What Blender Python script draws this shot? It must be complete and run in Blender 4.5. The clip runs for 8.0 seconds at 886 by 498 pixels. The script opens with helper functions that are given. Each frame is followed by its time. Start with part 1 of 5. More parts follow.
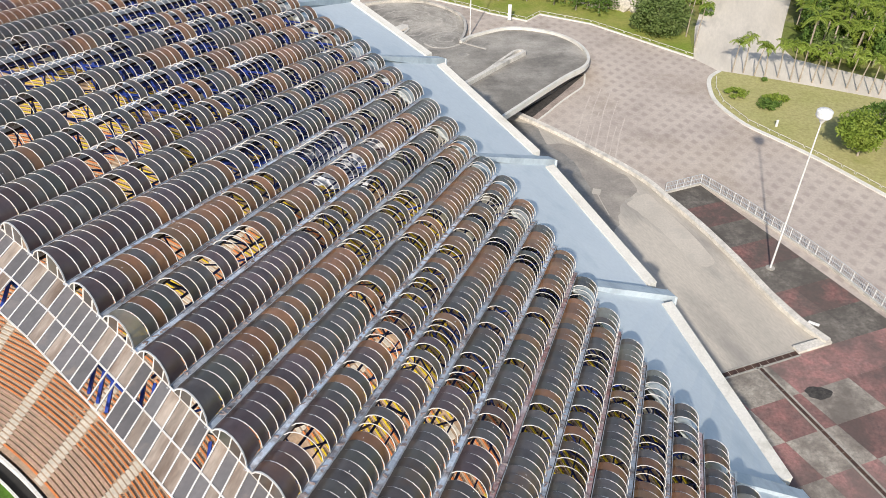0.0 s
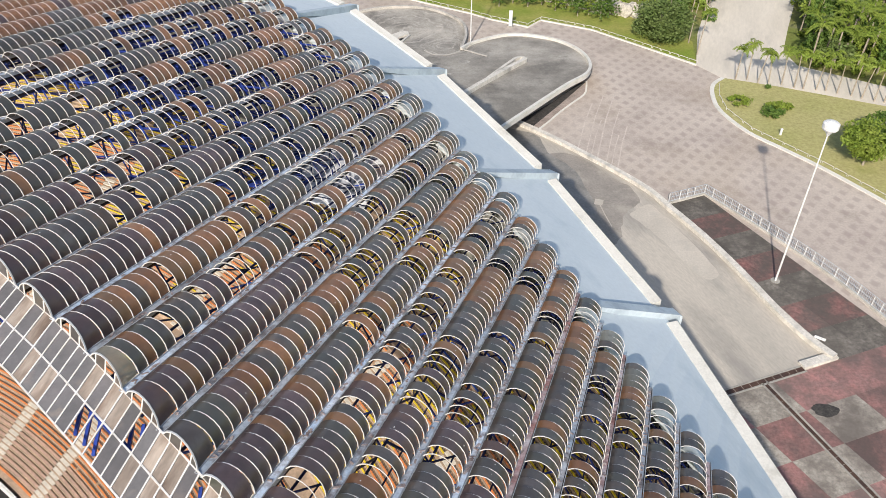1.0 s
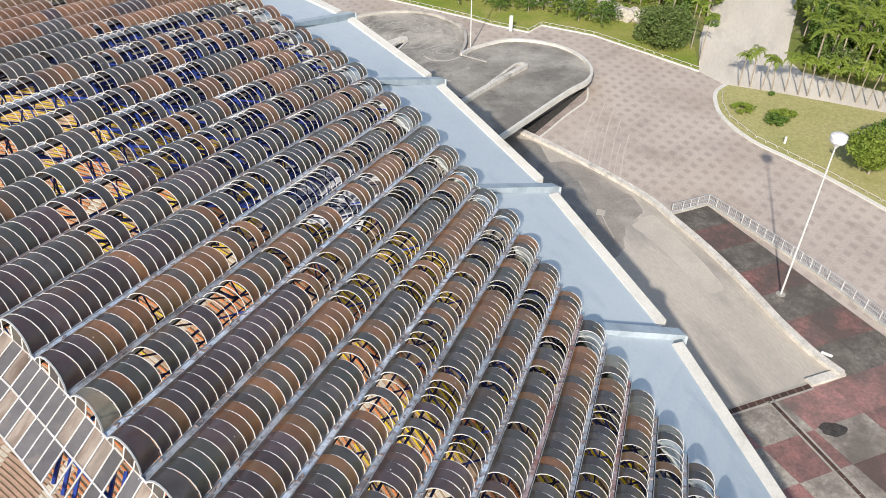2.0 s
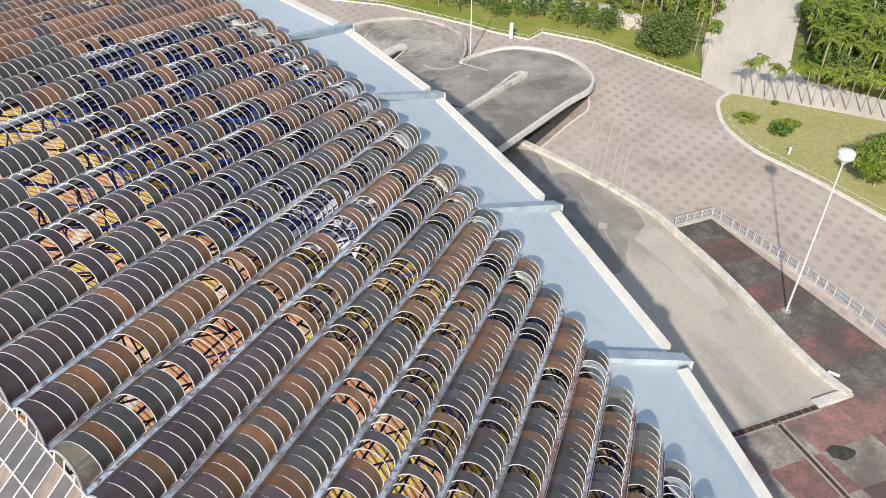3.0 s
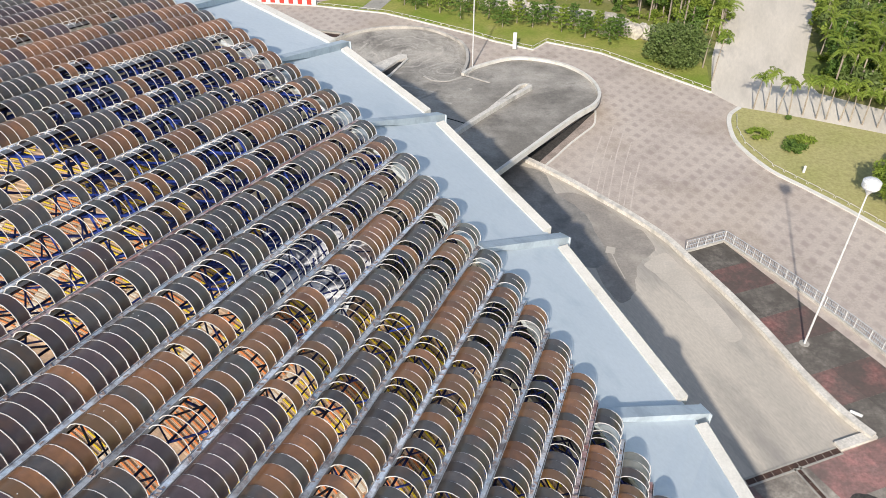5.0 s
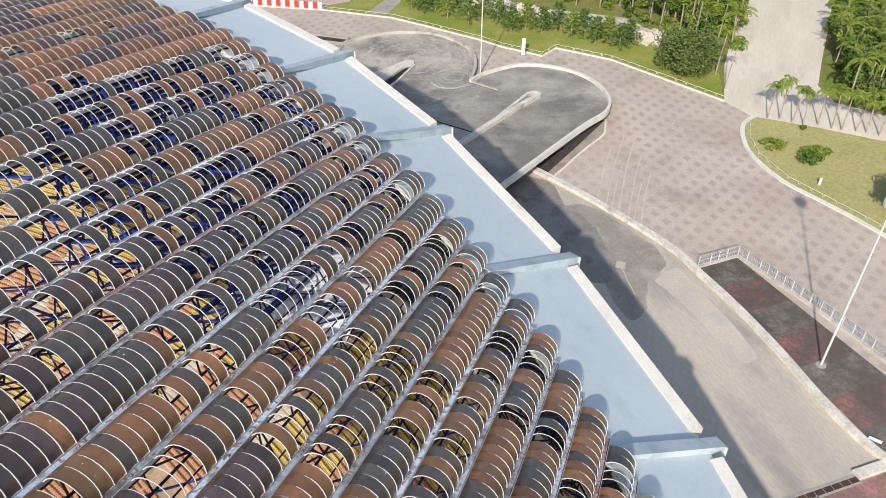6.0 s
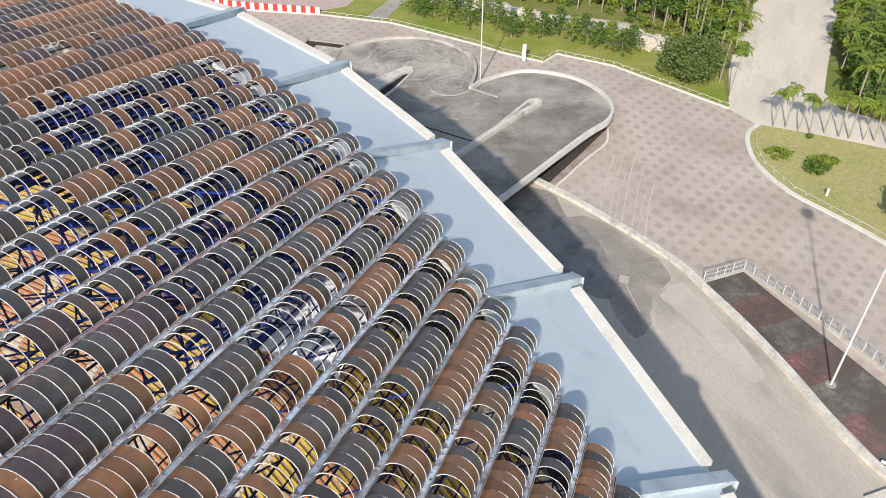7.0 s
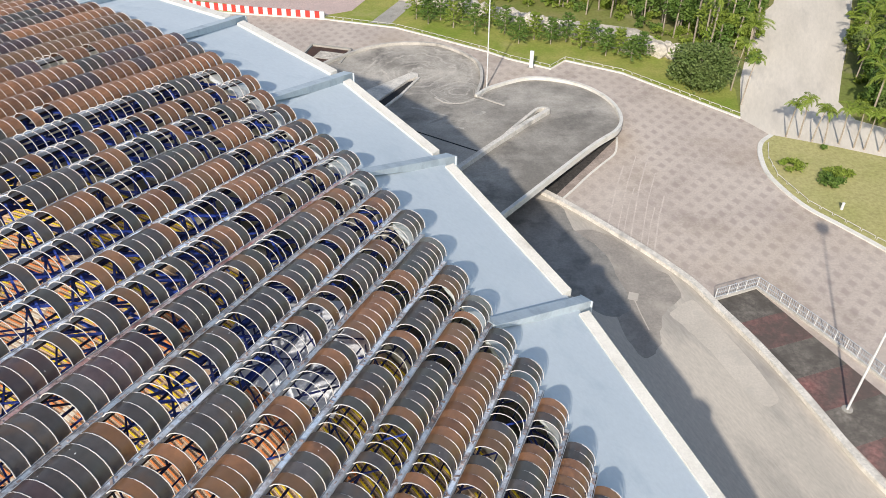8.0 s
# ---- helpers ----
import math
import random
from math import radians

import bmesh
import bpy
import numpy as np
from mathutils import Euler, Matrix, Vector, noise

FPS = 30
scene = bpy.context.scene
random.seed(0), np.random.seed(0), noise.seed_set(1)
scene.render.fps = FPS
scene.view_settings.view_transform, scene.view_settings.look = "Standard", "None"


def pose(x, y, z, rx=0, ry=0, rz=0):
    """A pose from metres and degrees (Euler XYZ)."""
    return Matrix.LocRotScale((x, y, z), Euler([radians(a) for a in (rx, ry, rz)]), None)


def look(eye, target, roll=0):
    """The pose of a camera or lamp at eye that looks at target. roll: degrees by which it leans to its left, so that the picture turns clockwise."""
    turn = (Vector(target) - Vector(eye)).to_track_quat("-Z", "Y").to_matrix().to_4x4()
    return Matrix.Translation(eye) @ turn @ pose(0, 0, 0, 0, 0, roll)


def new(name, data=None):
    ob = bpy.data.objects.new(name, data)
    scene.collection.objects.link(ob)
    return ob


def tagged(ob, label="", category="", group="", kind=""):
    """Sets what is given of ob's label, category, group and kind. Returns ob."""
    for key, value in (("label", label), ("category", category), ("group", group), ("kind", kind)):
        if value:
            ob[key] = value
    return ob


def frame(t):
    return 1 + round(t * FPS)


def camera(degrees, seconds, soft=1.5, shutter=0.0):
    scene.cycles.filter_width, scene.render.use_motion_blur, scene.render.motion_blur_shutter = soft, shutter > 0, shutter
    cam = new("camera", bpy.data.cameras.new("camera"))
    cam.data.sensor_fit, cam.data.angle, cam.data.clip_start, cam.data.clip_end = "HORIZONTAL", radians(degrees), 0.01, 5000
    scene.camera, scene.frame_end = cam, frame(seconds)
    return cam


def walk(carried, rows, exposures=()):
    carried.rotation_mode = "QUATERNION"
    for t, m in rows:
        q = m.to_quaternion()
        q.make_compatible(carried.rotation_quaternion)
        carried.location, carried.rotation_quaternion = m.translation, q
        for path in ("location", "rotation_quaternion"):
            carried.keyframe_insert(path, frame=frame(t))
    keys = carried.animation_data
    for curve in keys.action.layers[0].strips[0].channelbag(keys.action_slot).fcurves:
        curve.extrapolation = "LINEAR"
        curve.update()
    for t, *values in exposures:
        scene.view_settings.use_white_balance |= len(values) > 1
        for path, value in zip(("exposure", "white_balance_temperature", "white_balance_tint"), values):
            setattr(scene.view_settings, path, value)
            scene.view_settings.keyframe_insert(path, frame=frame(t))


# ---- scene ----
cam = camera(60.05, 8.0, soft=0.9)
# seconds, eye, yaw, pitch, roll
PATH_ROWS = [
    (0.0, 0.000, 0.000, 60.620, 0.000, -38.813, 0.132),
    (0.5, 0.018, 0.886, 60.827, 0.052, -38.791, 0.063),
    (1.0, 0.044, 1.902, 60.997, 0.085, -38.773, 0.027),
    (1.5, 0.052, 3.024, 61.004, 0.048, -38.786, 0.075),
    (3.0, 0.143, 6.598, 61.548, 0.049, -38.772, 0.059),
    (3.5, 0.165, 7.891, 61.593, 0.025, -38.825, 0.076),
    (4.0, 0.200, 9.258, 61.566, 0.018, -38.845, 0.072),
    (4.5, 0.215, 10.630, 61.523, -0.008, -38.855, 0.058),
    (6.0, 0.387, 14.950, 61.439, 0.885, -38.924, -0.009),
    (6.5, 0.418, 16.353, 61.423, 0.901, -38.936, -0.017),
    (7.0, 0.489, 17.863, 61.338, 0.905, -38.947, -0.050),
    (7.5, 0.561, 19.338, 61.322, 0.947, -38.956, -0.079),
    (8.0, 0.617, 20.849, 61.278, 1.460, -38.975, -0.067),
]
walk(cam, [(t, pose(x, y, z, 90 + p, 0, w) @ pose(0, 0, 0, 0, 0, r)) for t, x, y, z, w, p, r in PATH_ROWS],
     exposures=[(0.0, 0.06), (8.0, 0.06)])

# ---- light ----
SUN_TO = math.radians(74.7)      # heading in which shadows fall
SUN_UP = math.radians(34.0)
world = bpy.data.worlds.new("sky")
scene.world = world
world.use_nodes = True
wn = world.node_tree.nodes
sky = wn.new("ShaderNodeTexSky")
sky.sky_type = "NISHITA"
sky.sun_disc = False
sky.sun_elevation = SUN_UP
# the sky's sun stands opposite to the heading of the shadows
sky.sun_rotation = math.radians(90) - (SUN_TO + math.pi)
sky.air_density, sky.dust_density = 1.0, 1.6
wn["Background"].inputs["Strength"].default_value = 0.15
world.node_tree.links.new(sky.outputs[0], wn["Background"].inputs["Color"])
sun_data = bpy.data.lights.new("sun", "SUN")
sun_data.energy, sun_data.angle, sun_data.color = 4.3, math.radians(1.2), (1.0, 0.935, 0.85)
sun = new("sun", sun_data)
sun.matrix_world = look((-math.cos(SUN_TO) * 60, -math.sin(SUN_TO) * 60, 140), (-math.cos(SUN_TO) * 60 + math.cos(SUN_TO) * math.cos(SUN_UP), -math.sin(SUN_TO) * 60 + math.sin(SUN_TO) * math.cos(SUN_UP), 140 - math.sin(SUN_UP)))


# ---- materials ----
def mat(name, base, second=None, scale=1.0, rough=0.7, metal=0.0, bump=0.0, grain=18.0, stain=None, stain_scale=0.15,
        stain_amount=0.5, random=0.0, stretch=(1, 1, 1), spec=0.4, translucent=0.0, depth=0.2, along=None, clear=None, other=None):
    """Two-scale surface: patches of a second colour, fine grain, stains of their own shape, and a little relief."""
    m = bpy.data.materials.new(name)
    m.use_nodes = True
    nt = m.node_tree
    n, l = nt.nodes, nt.links
    b = n["Principled BSDF"]
    b.inputs["Roughness"].default_value = rough
    b.inputs["Metallic"].default_value = metal
    b.inputs["Specular IOR Level"].default_value = spec
    geo = n.new("ShaderNodeNewGeometry")
    mp = n.new("ShaderNodeMapping")
    mp.inputs["Scale"].default_value = stretch
    if along:
        # streaks: the pattern is drawn out along a heading
        mp.vector_type = "TEXTURE"
        mp.inputs["Rotation"].default_value = (0, 0, along[0])
        mp.inputs["Scale"].default_value = (along[1], 1, 1)
    l.new(geo.outputs["Position"], mp.inputs["Vector"])

    def tex(s, detail=4, rgh=0.6):
        t = n.new("ShaderNodeTexNoise")
        t.inputs["Scale"].default_value, t.inputs["Detail"].default_value, t.inputs["Roughness"].default_value = s, detail, rgh
        l.new(mp.outputs[0], t.inputs["Vector"])
        return t

    def ramp(src, lo, hi):
        r = n.new("ShaderNodeMapRange")
        r.inputs["From Min"].default_value, r.inputs["From Max"].default_value = lo, hi
        l.new(src, r.inputs["Value"])
        return r.outputs["Result"]

    def mix(a, c, fac, mode="MIX"):
        x = n.new("ShaderNodeMix")
        x.data_type, x.blend_type = "RGBA", mode
        for sock, v in ((6, a), (7, c), (0, fac)):
            if isinstance(v, (tuple, list)):
                x.inputs[sock].default_value = (*v[:3], 1)
            elif isinstance(v, float):
                x.inputs[sock].default_value = v
            else:
                l.new(v, x.inputs[sock])
        return x.outputs[2]

    second = second or tuple(c * 0.75 for c in base)
    big = tex(scale)
    col = mix(base, second, ramp(big.outputs["Fac"], 0.35, 0.65))
    fine = tex(grain, 3, 0.7)
    g = n.new("ShaderNodeMapRange")
    g.inputs["From Min"].default_value, g.inputs["From Max"].default_value = 0.3, 0.7
    g.inputs["To Min"].default_value, g.inputs["To Max"].default_value = 1 - depth, 1 + depth
    l.new(fine.outputs["Fac"], g.inputs["Value"])
    col = mix(col, g.outputs["Result"], 1.0, "MULTIPLY")
    if stain:
        st = tex(stain_scale, 6, 0.65)
        f = ramp(st.outputs["Fac"], 0.62 - 0.25 * stain_amount, 0.75 - 0.2 * stain_amount)
        k = n.new("ShaderNodeMath")
        k.operation = "MULTIPLY"
        k.inputs[1].default_value = 0.8
        l.new(f, k.inputs[0])
        col = mix(col, stain, k.outputs[0])
    if random:
        oi = n.new("ShaderNodeObjectInfo")
        r = n.new("ShaderNodeMapRange")
        r.inputs["To Min"].default_value, r.inputs["To Max"].default_value = 1 - random, 1 + random
        l.new(oi.outputs["Random"], r.inputs["Value"])
        col = mix(col, r.outputs["Result"], 1.0, "MULTIPLY")
        if other:
            # some pieces have weathered to another hue
            f = n.new("ShaderNodeMath")
            f.operation = "MULTIPLY"
            f.inputs[1].default_value = 7.31
            l.new(oi.outputs["Random"], f.inputs[0])
            g2 = n.new("ShaderNodeMath")
            g2.operation = "FRACT"
            l.new(f.outputs[0], g2.inputs[0])
            col = mix(col, other, ramp(g2.outputs[0], 0.45, 1.15))
    l.new(col, b.inputs["Base Color"])
    if bump:
        bp = n.new("ShaderNodeBump")
        bp.inputs["Strength"].default_value, bp.inputs["Distance"].default_value = bump, 0.05
        l.new(fine.outputs["Fac"], bp.inputs["Height"])
        l.new(bp.outputs[0], b.inputs["Normal"])
    if translucent:
        tr = n.new("ShaderNodeBsdfTranslucent")
        l.new(col, tr.inputs["Color"])
        ms = n.new("ShaderNodeMixShader")
        ms.inputs[0].default_value = translucent
        l.new(b.outputs[0], ms.inputs[1])
        l.new(tr.outputs[0], ms.inputs[2])
        l.new(ms.outputs[0], n["Material Output"].inputs["Surface"])
    if clear:
        # milky plastic: a share of the light is scattered through, and a little goes straight
        surface = b.outputs[0]
        for node, share in (("ShaderNodeBsdfTranslucent", clear[0]), ("ShaderNodeBsdfTransparent", clear[1])):
            tr = n.new(node)
            tr.inputs["Color"].default_value = (*clear[2], 1)
            ms = n.new("ShaderNodeMixShader")
            ms.inputs[0].default_value = share
            l.new(surface, ms.inputs[1])
            l.new(tr.outputs[0], ms.inputs[2])
            surface = ms.outputs[0]
        l.new(surface, n["Material Output"].inputs["Surface"])
    return m


TH_LIP = 1.24862                                # heading of the lip sheets
M_GREY = mat("panel_grey", (0.136, 0.118, 0.112), (0.106, 0.099, 0.092), 0.4, 0.27, bump=0.05, grain=2.2, depth=0.25, random=0.35, stain=(0.2, 0.125, 0.08), stain_scale=0.4, stain_amount=0.42, spec=0.8, clear=(0.25, 0.07, (0.7, 0.66, 0.64)), other=(0.1, 0.105, 0.086))
M_PLUM = mat("panel_plum", (0.142, 0.098, 0.099), (0.115, 0.081, 0.083), 0.4, 0.27, bump=0.05, grain=2.2, depth=0.25, random=0.35, stain=(0.195, 0.115, 0.078), stain_scale=0.4, stain_amount=0.38, spec=0.8, clear=(0.25, 0.07, (0.7, 0.62, 0.62)), other=(0.098, 0.08, 0.08))
M_BROWN = mat("panel_brown", (0.41, 0.2, 0.094), (0.28, 0.142, 0.072), 0.5, 0.3, bump=0.05, grain=2.2, depth=0.18, random=0.3, stain=(0.12, 0.077, 0.056), stain_scale=0.35, stain_amount=0.35, spec=0.8, clear=(0.25, 0.07, (0.85, 0.6, 0.42)), other=(0.24, 0.16, 0.085))
M_PALE = mat("panel_pale", (0.34, 0.31, 0.25), (0.22, 0.2, 0.16), 0.6, 0.3, bump=0.05, grain=3, depth=0.12, random=0.2, clear=(0.25, 0.35, (0.95, 0.97, 0.95)))
M_LIP_GREY = mat("lip_grey", (0.172, 0.158, 0.158), (0.142, 0.136, 0.136), 0.5, 0.5, random=0.22, grain=3, depth=0.12, stain=(0.25, 0.21, 0.18), stain_scale=0.7, stain_amount=0.2)
M_LIP_TAN = mat("lip_tan", (0.4, 0.33, 0.27), (0.2, 0.145, 0.11), 1.3, 0.55, random=0.2, grain=4, along=(TH_LIP, 5.0))
M_RIB = mat("rib_white", (0.8, 0.78, 0.76), (0.68, 0.64, 0.58), 1.0, 0.5, grain=6, depth=0.1)
M_GUTTER = mat("gutter_steel", (0.56, 0.67, 0.8), (0.78, 0.78, 0.8), 0.4, 0.6, grain=5, random=0.4, stain=(0.12, 0.085, 0.08), stain_scale=0.8, stain_amount=0.6, bump=0.15)
M_GUTTER_RUST = mat("gutter_rusty", (0.42, 0.2, 0.18), (0.66, 0.62, 0.64), 0.7, 0.7, grain=5, stain=(0.14, 0.08, 0.07), stain_scale=0.6, stain_amount=0.45, bump=0.2)
M_GAP_SHADE = mat("gap_shade", (0.022, 0.022, 0.028), (0.045, 0.032, 0.03), 0.8, 0.7, grain=5, stain=(0.2, 0.13, 0.11), stain_scale=0.5, stain_amount=0.3)
M_DEBRIS = mat("debris", (0.16, 0.12, 0.11), (0.5, 0.42, 0.4), 2.5, 0.8, grain=6)
M_NAVY = mat("navy_steel", (0.01, 0.014, 0.06), (0.016, 0.026, 0.13), 0.5, 0.5, grain=6)
M_BLUE = mat("blue_steel", (0.04, 0.085, 0.42), (0.025, 0.05, 0.26), 0.6, 0.5, grain=6)
M_SLAB = mat("blue_slab", (0.72, 0.775, 0.795), (0.68, 0.74, 0.765), 0.12, 0.8, grain=2.5, depth=0.035, stain=(0.57, 0.645, 0.68), stain_scale=0.16, stain_amount=0.35, spec=0.2)
M_BEAM = mat("blue_beam", (0.6, 0.67, 0.7), (0.53, 0.6, 0.64), 0.4, 0.75, grain=2.5, depth=0.06, stain=(0.42, 0.48, 0.52), stain_scale=0.4, stain_amount=0.4, spec=0.2)
M_CREAM = mat("cream_paint", (0.74, 0.71, 0.64), (0.66, 0.63, 0.56), 0.5, 0.7, grain=5, depth=0.08, stain=(0.5, 0.47, 0.4), stain_scale=0.5, stain_amount=0.2)
M_CONC = mat("concrete", (0.42, 0.39, 0.34), (0.33, 0.31, 0.27), 0.25, 0.85, grain=5, bump=0.2, stain=(0.16, 0.15, 0.135), stain_scale=0.16, stain_amount=0.35)
M_ROAD = mat("road_concrete", (0.56, 0.5, 0.42), (0.46, 0.415, 0.35), 0.1, 0.85, grain=4, depth=0.12, bump=0.1, stain=(0.27, 0.25, 0.225), stain_scale=0.11, stain_amount=0.5, along=(-1.18, 3.5))
M_ROAD_PALE = mat("road_pale", (0.575, 0.515, 0.435), (0.49, 0.44, 0.37), 0.15, 0.85, grain=4, depth=0.1, stain=(0.46, 0.42, 0.36), stain_scale=0.2, stain_amount=0.35)
M_DRIP = mat("dried_drips", (0.6, 0.525, 0.455), (0.5, 0.43, 0.37), 0.4, 0.85, grain=3, depth=0.15)
M_WELL = mat("well_concrete", (0.74, 0.69, 0.61), (0.58, 0.54, 0.47), 0.6, 0.85, grain=4, bump=0.2, stain=(0.36, 0.335, 0.295), stain_scale=0.5, stain_amount=0.3)
M_RIM = mat("rim_concrete", (0.56, 0.52, 0.46), (0.44, 0.41, 0.36), 0.5, 0.85, grain=4, bump=0.2, stain=(0.27, 0.25, 0.22), stain_scale=0.4, stain_amount=0.35)
M_DUST = mat("pale_dust", (0.5, 0.46, 0.4), (0.4, 0.37, 0.32), 0.5, 0.9, grain=3, depth=0.25, stain=(0.27, 0.25, 0.22), stain_scale=0.5, stain_amount=0.5)
M_STEP = mat("terrace_concrete", (0.5, 0.36, 0.25), (0.36, 0.27, 0.195), 0.3, 0.85, grain=4, depth=0.2, stain=(0.25, 0.2, 0.16), stain_scale=0.4, stain_amount=0.3)
M_AISLE = mat("aisle_concrete", (0.68, 0.62, 0.53), (0.56, 0.51, 0.43), 0.5, 0.85, grain=4, depth=0.2)
M_BENCH = mat("bench_pink", (0.56, 0.37, 0.28), (0.45, 0.31, 0.24), 0.4, 0.7, grain=4)
M_ORANGE = mat("seat_orange", (0.8, 0.27, 0.08), (0.66, 0.25, 0.1), 0.5, 0.55, grain=5)
M_SEAT_DARK = mat("seat_dark", (0.17, 0.13, 0.11), (0.11, 0.09, 0.08), 0.6, 0.7, grain=5)
M_YELLOW = mat("seat_yellow", (0.85, 0.64, 0.03), (0.7, 0.53, 0.04), 0.5, 0.55, grain=5)
M_SEATBLUE = mat("seat_blue", (0.04, 0.1, 0.42), (0.03, 0.08, 0.3), 0.5, 0.5, grain=5)
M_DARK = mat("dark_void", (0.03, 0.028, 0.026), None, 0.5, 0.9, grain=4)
M_RECESS = mat("recess_brown", (0.09, 0.05, 0.035), (0.05, 0.03, 0.025), 0.5, 0.8, grain=5)
M_WHITE = mat("white_paint", (0.78, 0.77, 0.74), (0.68, 0.67, 0.64), 0.5, 0.5, grain=6)
M_RED = mat("red_paint", (0.62, 0.05, 0.03), (0.5, 0.05, 0.04), 0.8, 0.5, grain=6)
M_GALV = mat("galvanised", (0.56, 0.58, 0.6), (0.46, 0.48, 0.5), 1.0, 0.45, metal=0.1, grain=6)
M_GRASS = mat("grass", (0.2, 0.26, 0.045), (0.32, 0.31, 0.09), 0.12, 0.95, grain=3.0, bump=0.5, stain=(0.4, 0.35, 0.16), stain_scale=0.1, stain_amount=0.3, spec=0.1)
M_LAWN = mat("lawn_grass", (0.36, 0.345, 0.135), (0.45, 0.4, 0.19), 0.08, 0.95, grain=2.0, depth=0.2, bump=0.4, stain=(0.27, 0.29, 0.085), stain_scale=0.08, stain_amount=0.4, spec=0.1)
M_PITCH = mat("pitch_grass", (0.07, 0.15, 0.02), (0.09, 0.17, 0.03), 0.2, 0.95, grain=4, bump=0.3, spec=0.1)
M_LAND = mat("rough_land", (0.17, 0.21, 0.05), (0.25, 0.23, 0.09), 0.06, 0.95, grain=1.5, bump=0.4, spec=0.1, stain=(0.33, 0.29, 0.2), stain_scale=0.05, stain_amount=0.2)
M_FARROAD = mat("far_road", (0.72, 0.65, 0.55), (0.62, 0.56, 0.47), 0.12, 0.85, grain=2, depth=0.06, bump=0.1, stain=(0.5, 0.45, 0.38), stain_scale=0.15, stain_amount=0.35, along=(1.25, 4.0))
M_LEAF = mat("leaf_green", (0.1, 0.18, 0.035), (0.16, 0.24, 0.05), 0.5, 0.6, grain=4, depth=0.3, spec=0.25, translucent=0.3)
M_LEAF2 = mat("leaf_light", (0.2, 0.28, 0.04), (0.27, 0.33, 0.06), 0.5, 0.6, grain=4, depth=0.3, spec=0.25, translucent=0.3)
M_LEAF3 = mat("leaf_deep", (0.13, 0.19, 0.05), (0.19, 0.24, 0.08), 0.4, 0.6, grain=4, depth=0.35, spec=0.25, translucent=0.3)
M_BARK = mat("bark", (0.42, 0.36, 0.28), (0.3, 0.25, 0.19), 1.5, 0.9, grain=10, bump=0.3)
M_PINK = mat("pink_ground", (0.55, 0.42, 0.37), (0.48, 0.37, 0.33), 0.3, 0.85, grain=4)
M_STONE = mat("pale_stone", (0.6, 0.55, 0.47), (0.42, 0.38, 0.32), 0.6, 0.9, grain=2, bump=0.4, depth=0.3)
M_TARP = mat("white_sheet", (0.88, 0.89, 0.92), (0.76, 0.78, 0.82), 0.35, 0.6, grain=2, bump=0.3, depth=0.06)
M_BLACKENING = mat("soot", (0.04, 0.037, 0.034), (0.075, 0.067, 0.06), 1.5, 0.9, grain=5, depth=0.4)
M_PAVE_DARK = mat("stained_paving", (0.42, 0.35, 0.3), (0.33, 0.27, 0.23), 0.3, 0.9, grain=3, depth=0.25, stain=(0.2, 0.165, 0.14), stain_scale=0.25, stain_amount=0.4)
M_DAMP = mat("damp_concrete", (0.35, 0.31, 0.265), (0.28, 0.25, 0.215), 0.4, 0.7, grain=3, depth=0.15, stain=(0.46, 0.41, 0.345), stain_scale=0.25, stain_amount=0.4)
M_WET_SHADE = mat("wet_shade_concrete", (0.24, 0.225, 0.2), (0.32, 0.295, 0.26), 0.35, 0.5, grain=3, depth=0.15, stain=(0.14, 0.132, 0.12), stain_scale=0.3, stain_amount=0.45)
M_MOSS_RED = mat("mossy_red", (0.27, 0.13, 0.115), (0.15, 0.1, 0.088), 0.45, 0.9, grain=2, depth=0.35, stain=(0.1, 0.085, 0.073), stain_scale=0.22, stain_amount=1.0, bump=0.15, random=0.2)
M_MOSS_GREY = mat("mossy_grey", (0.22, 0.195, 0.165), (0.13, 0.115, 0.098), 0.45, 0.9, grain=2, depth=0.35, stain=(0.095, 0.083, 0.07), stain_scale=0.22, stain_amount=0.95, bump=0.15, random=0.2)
M_INK = mat("grey_ink", (0.2, 0.22, 0.26), None, 1.0, 0.7, grain=6)


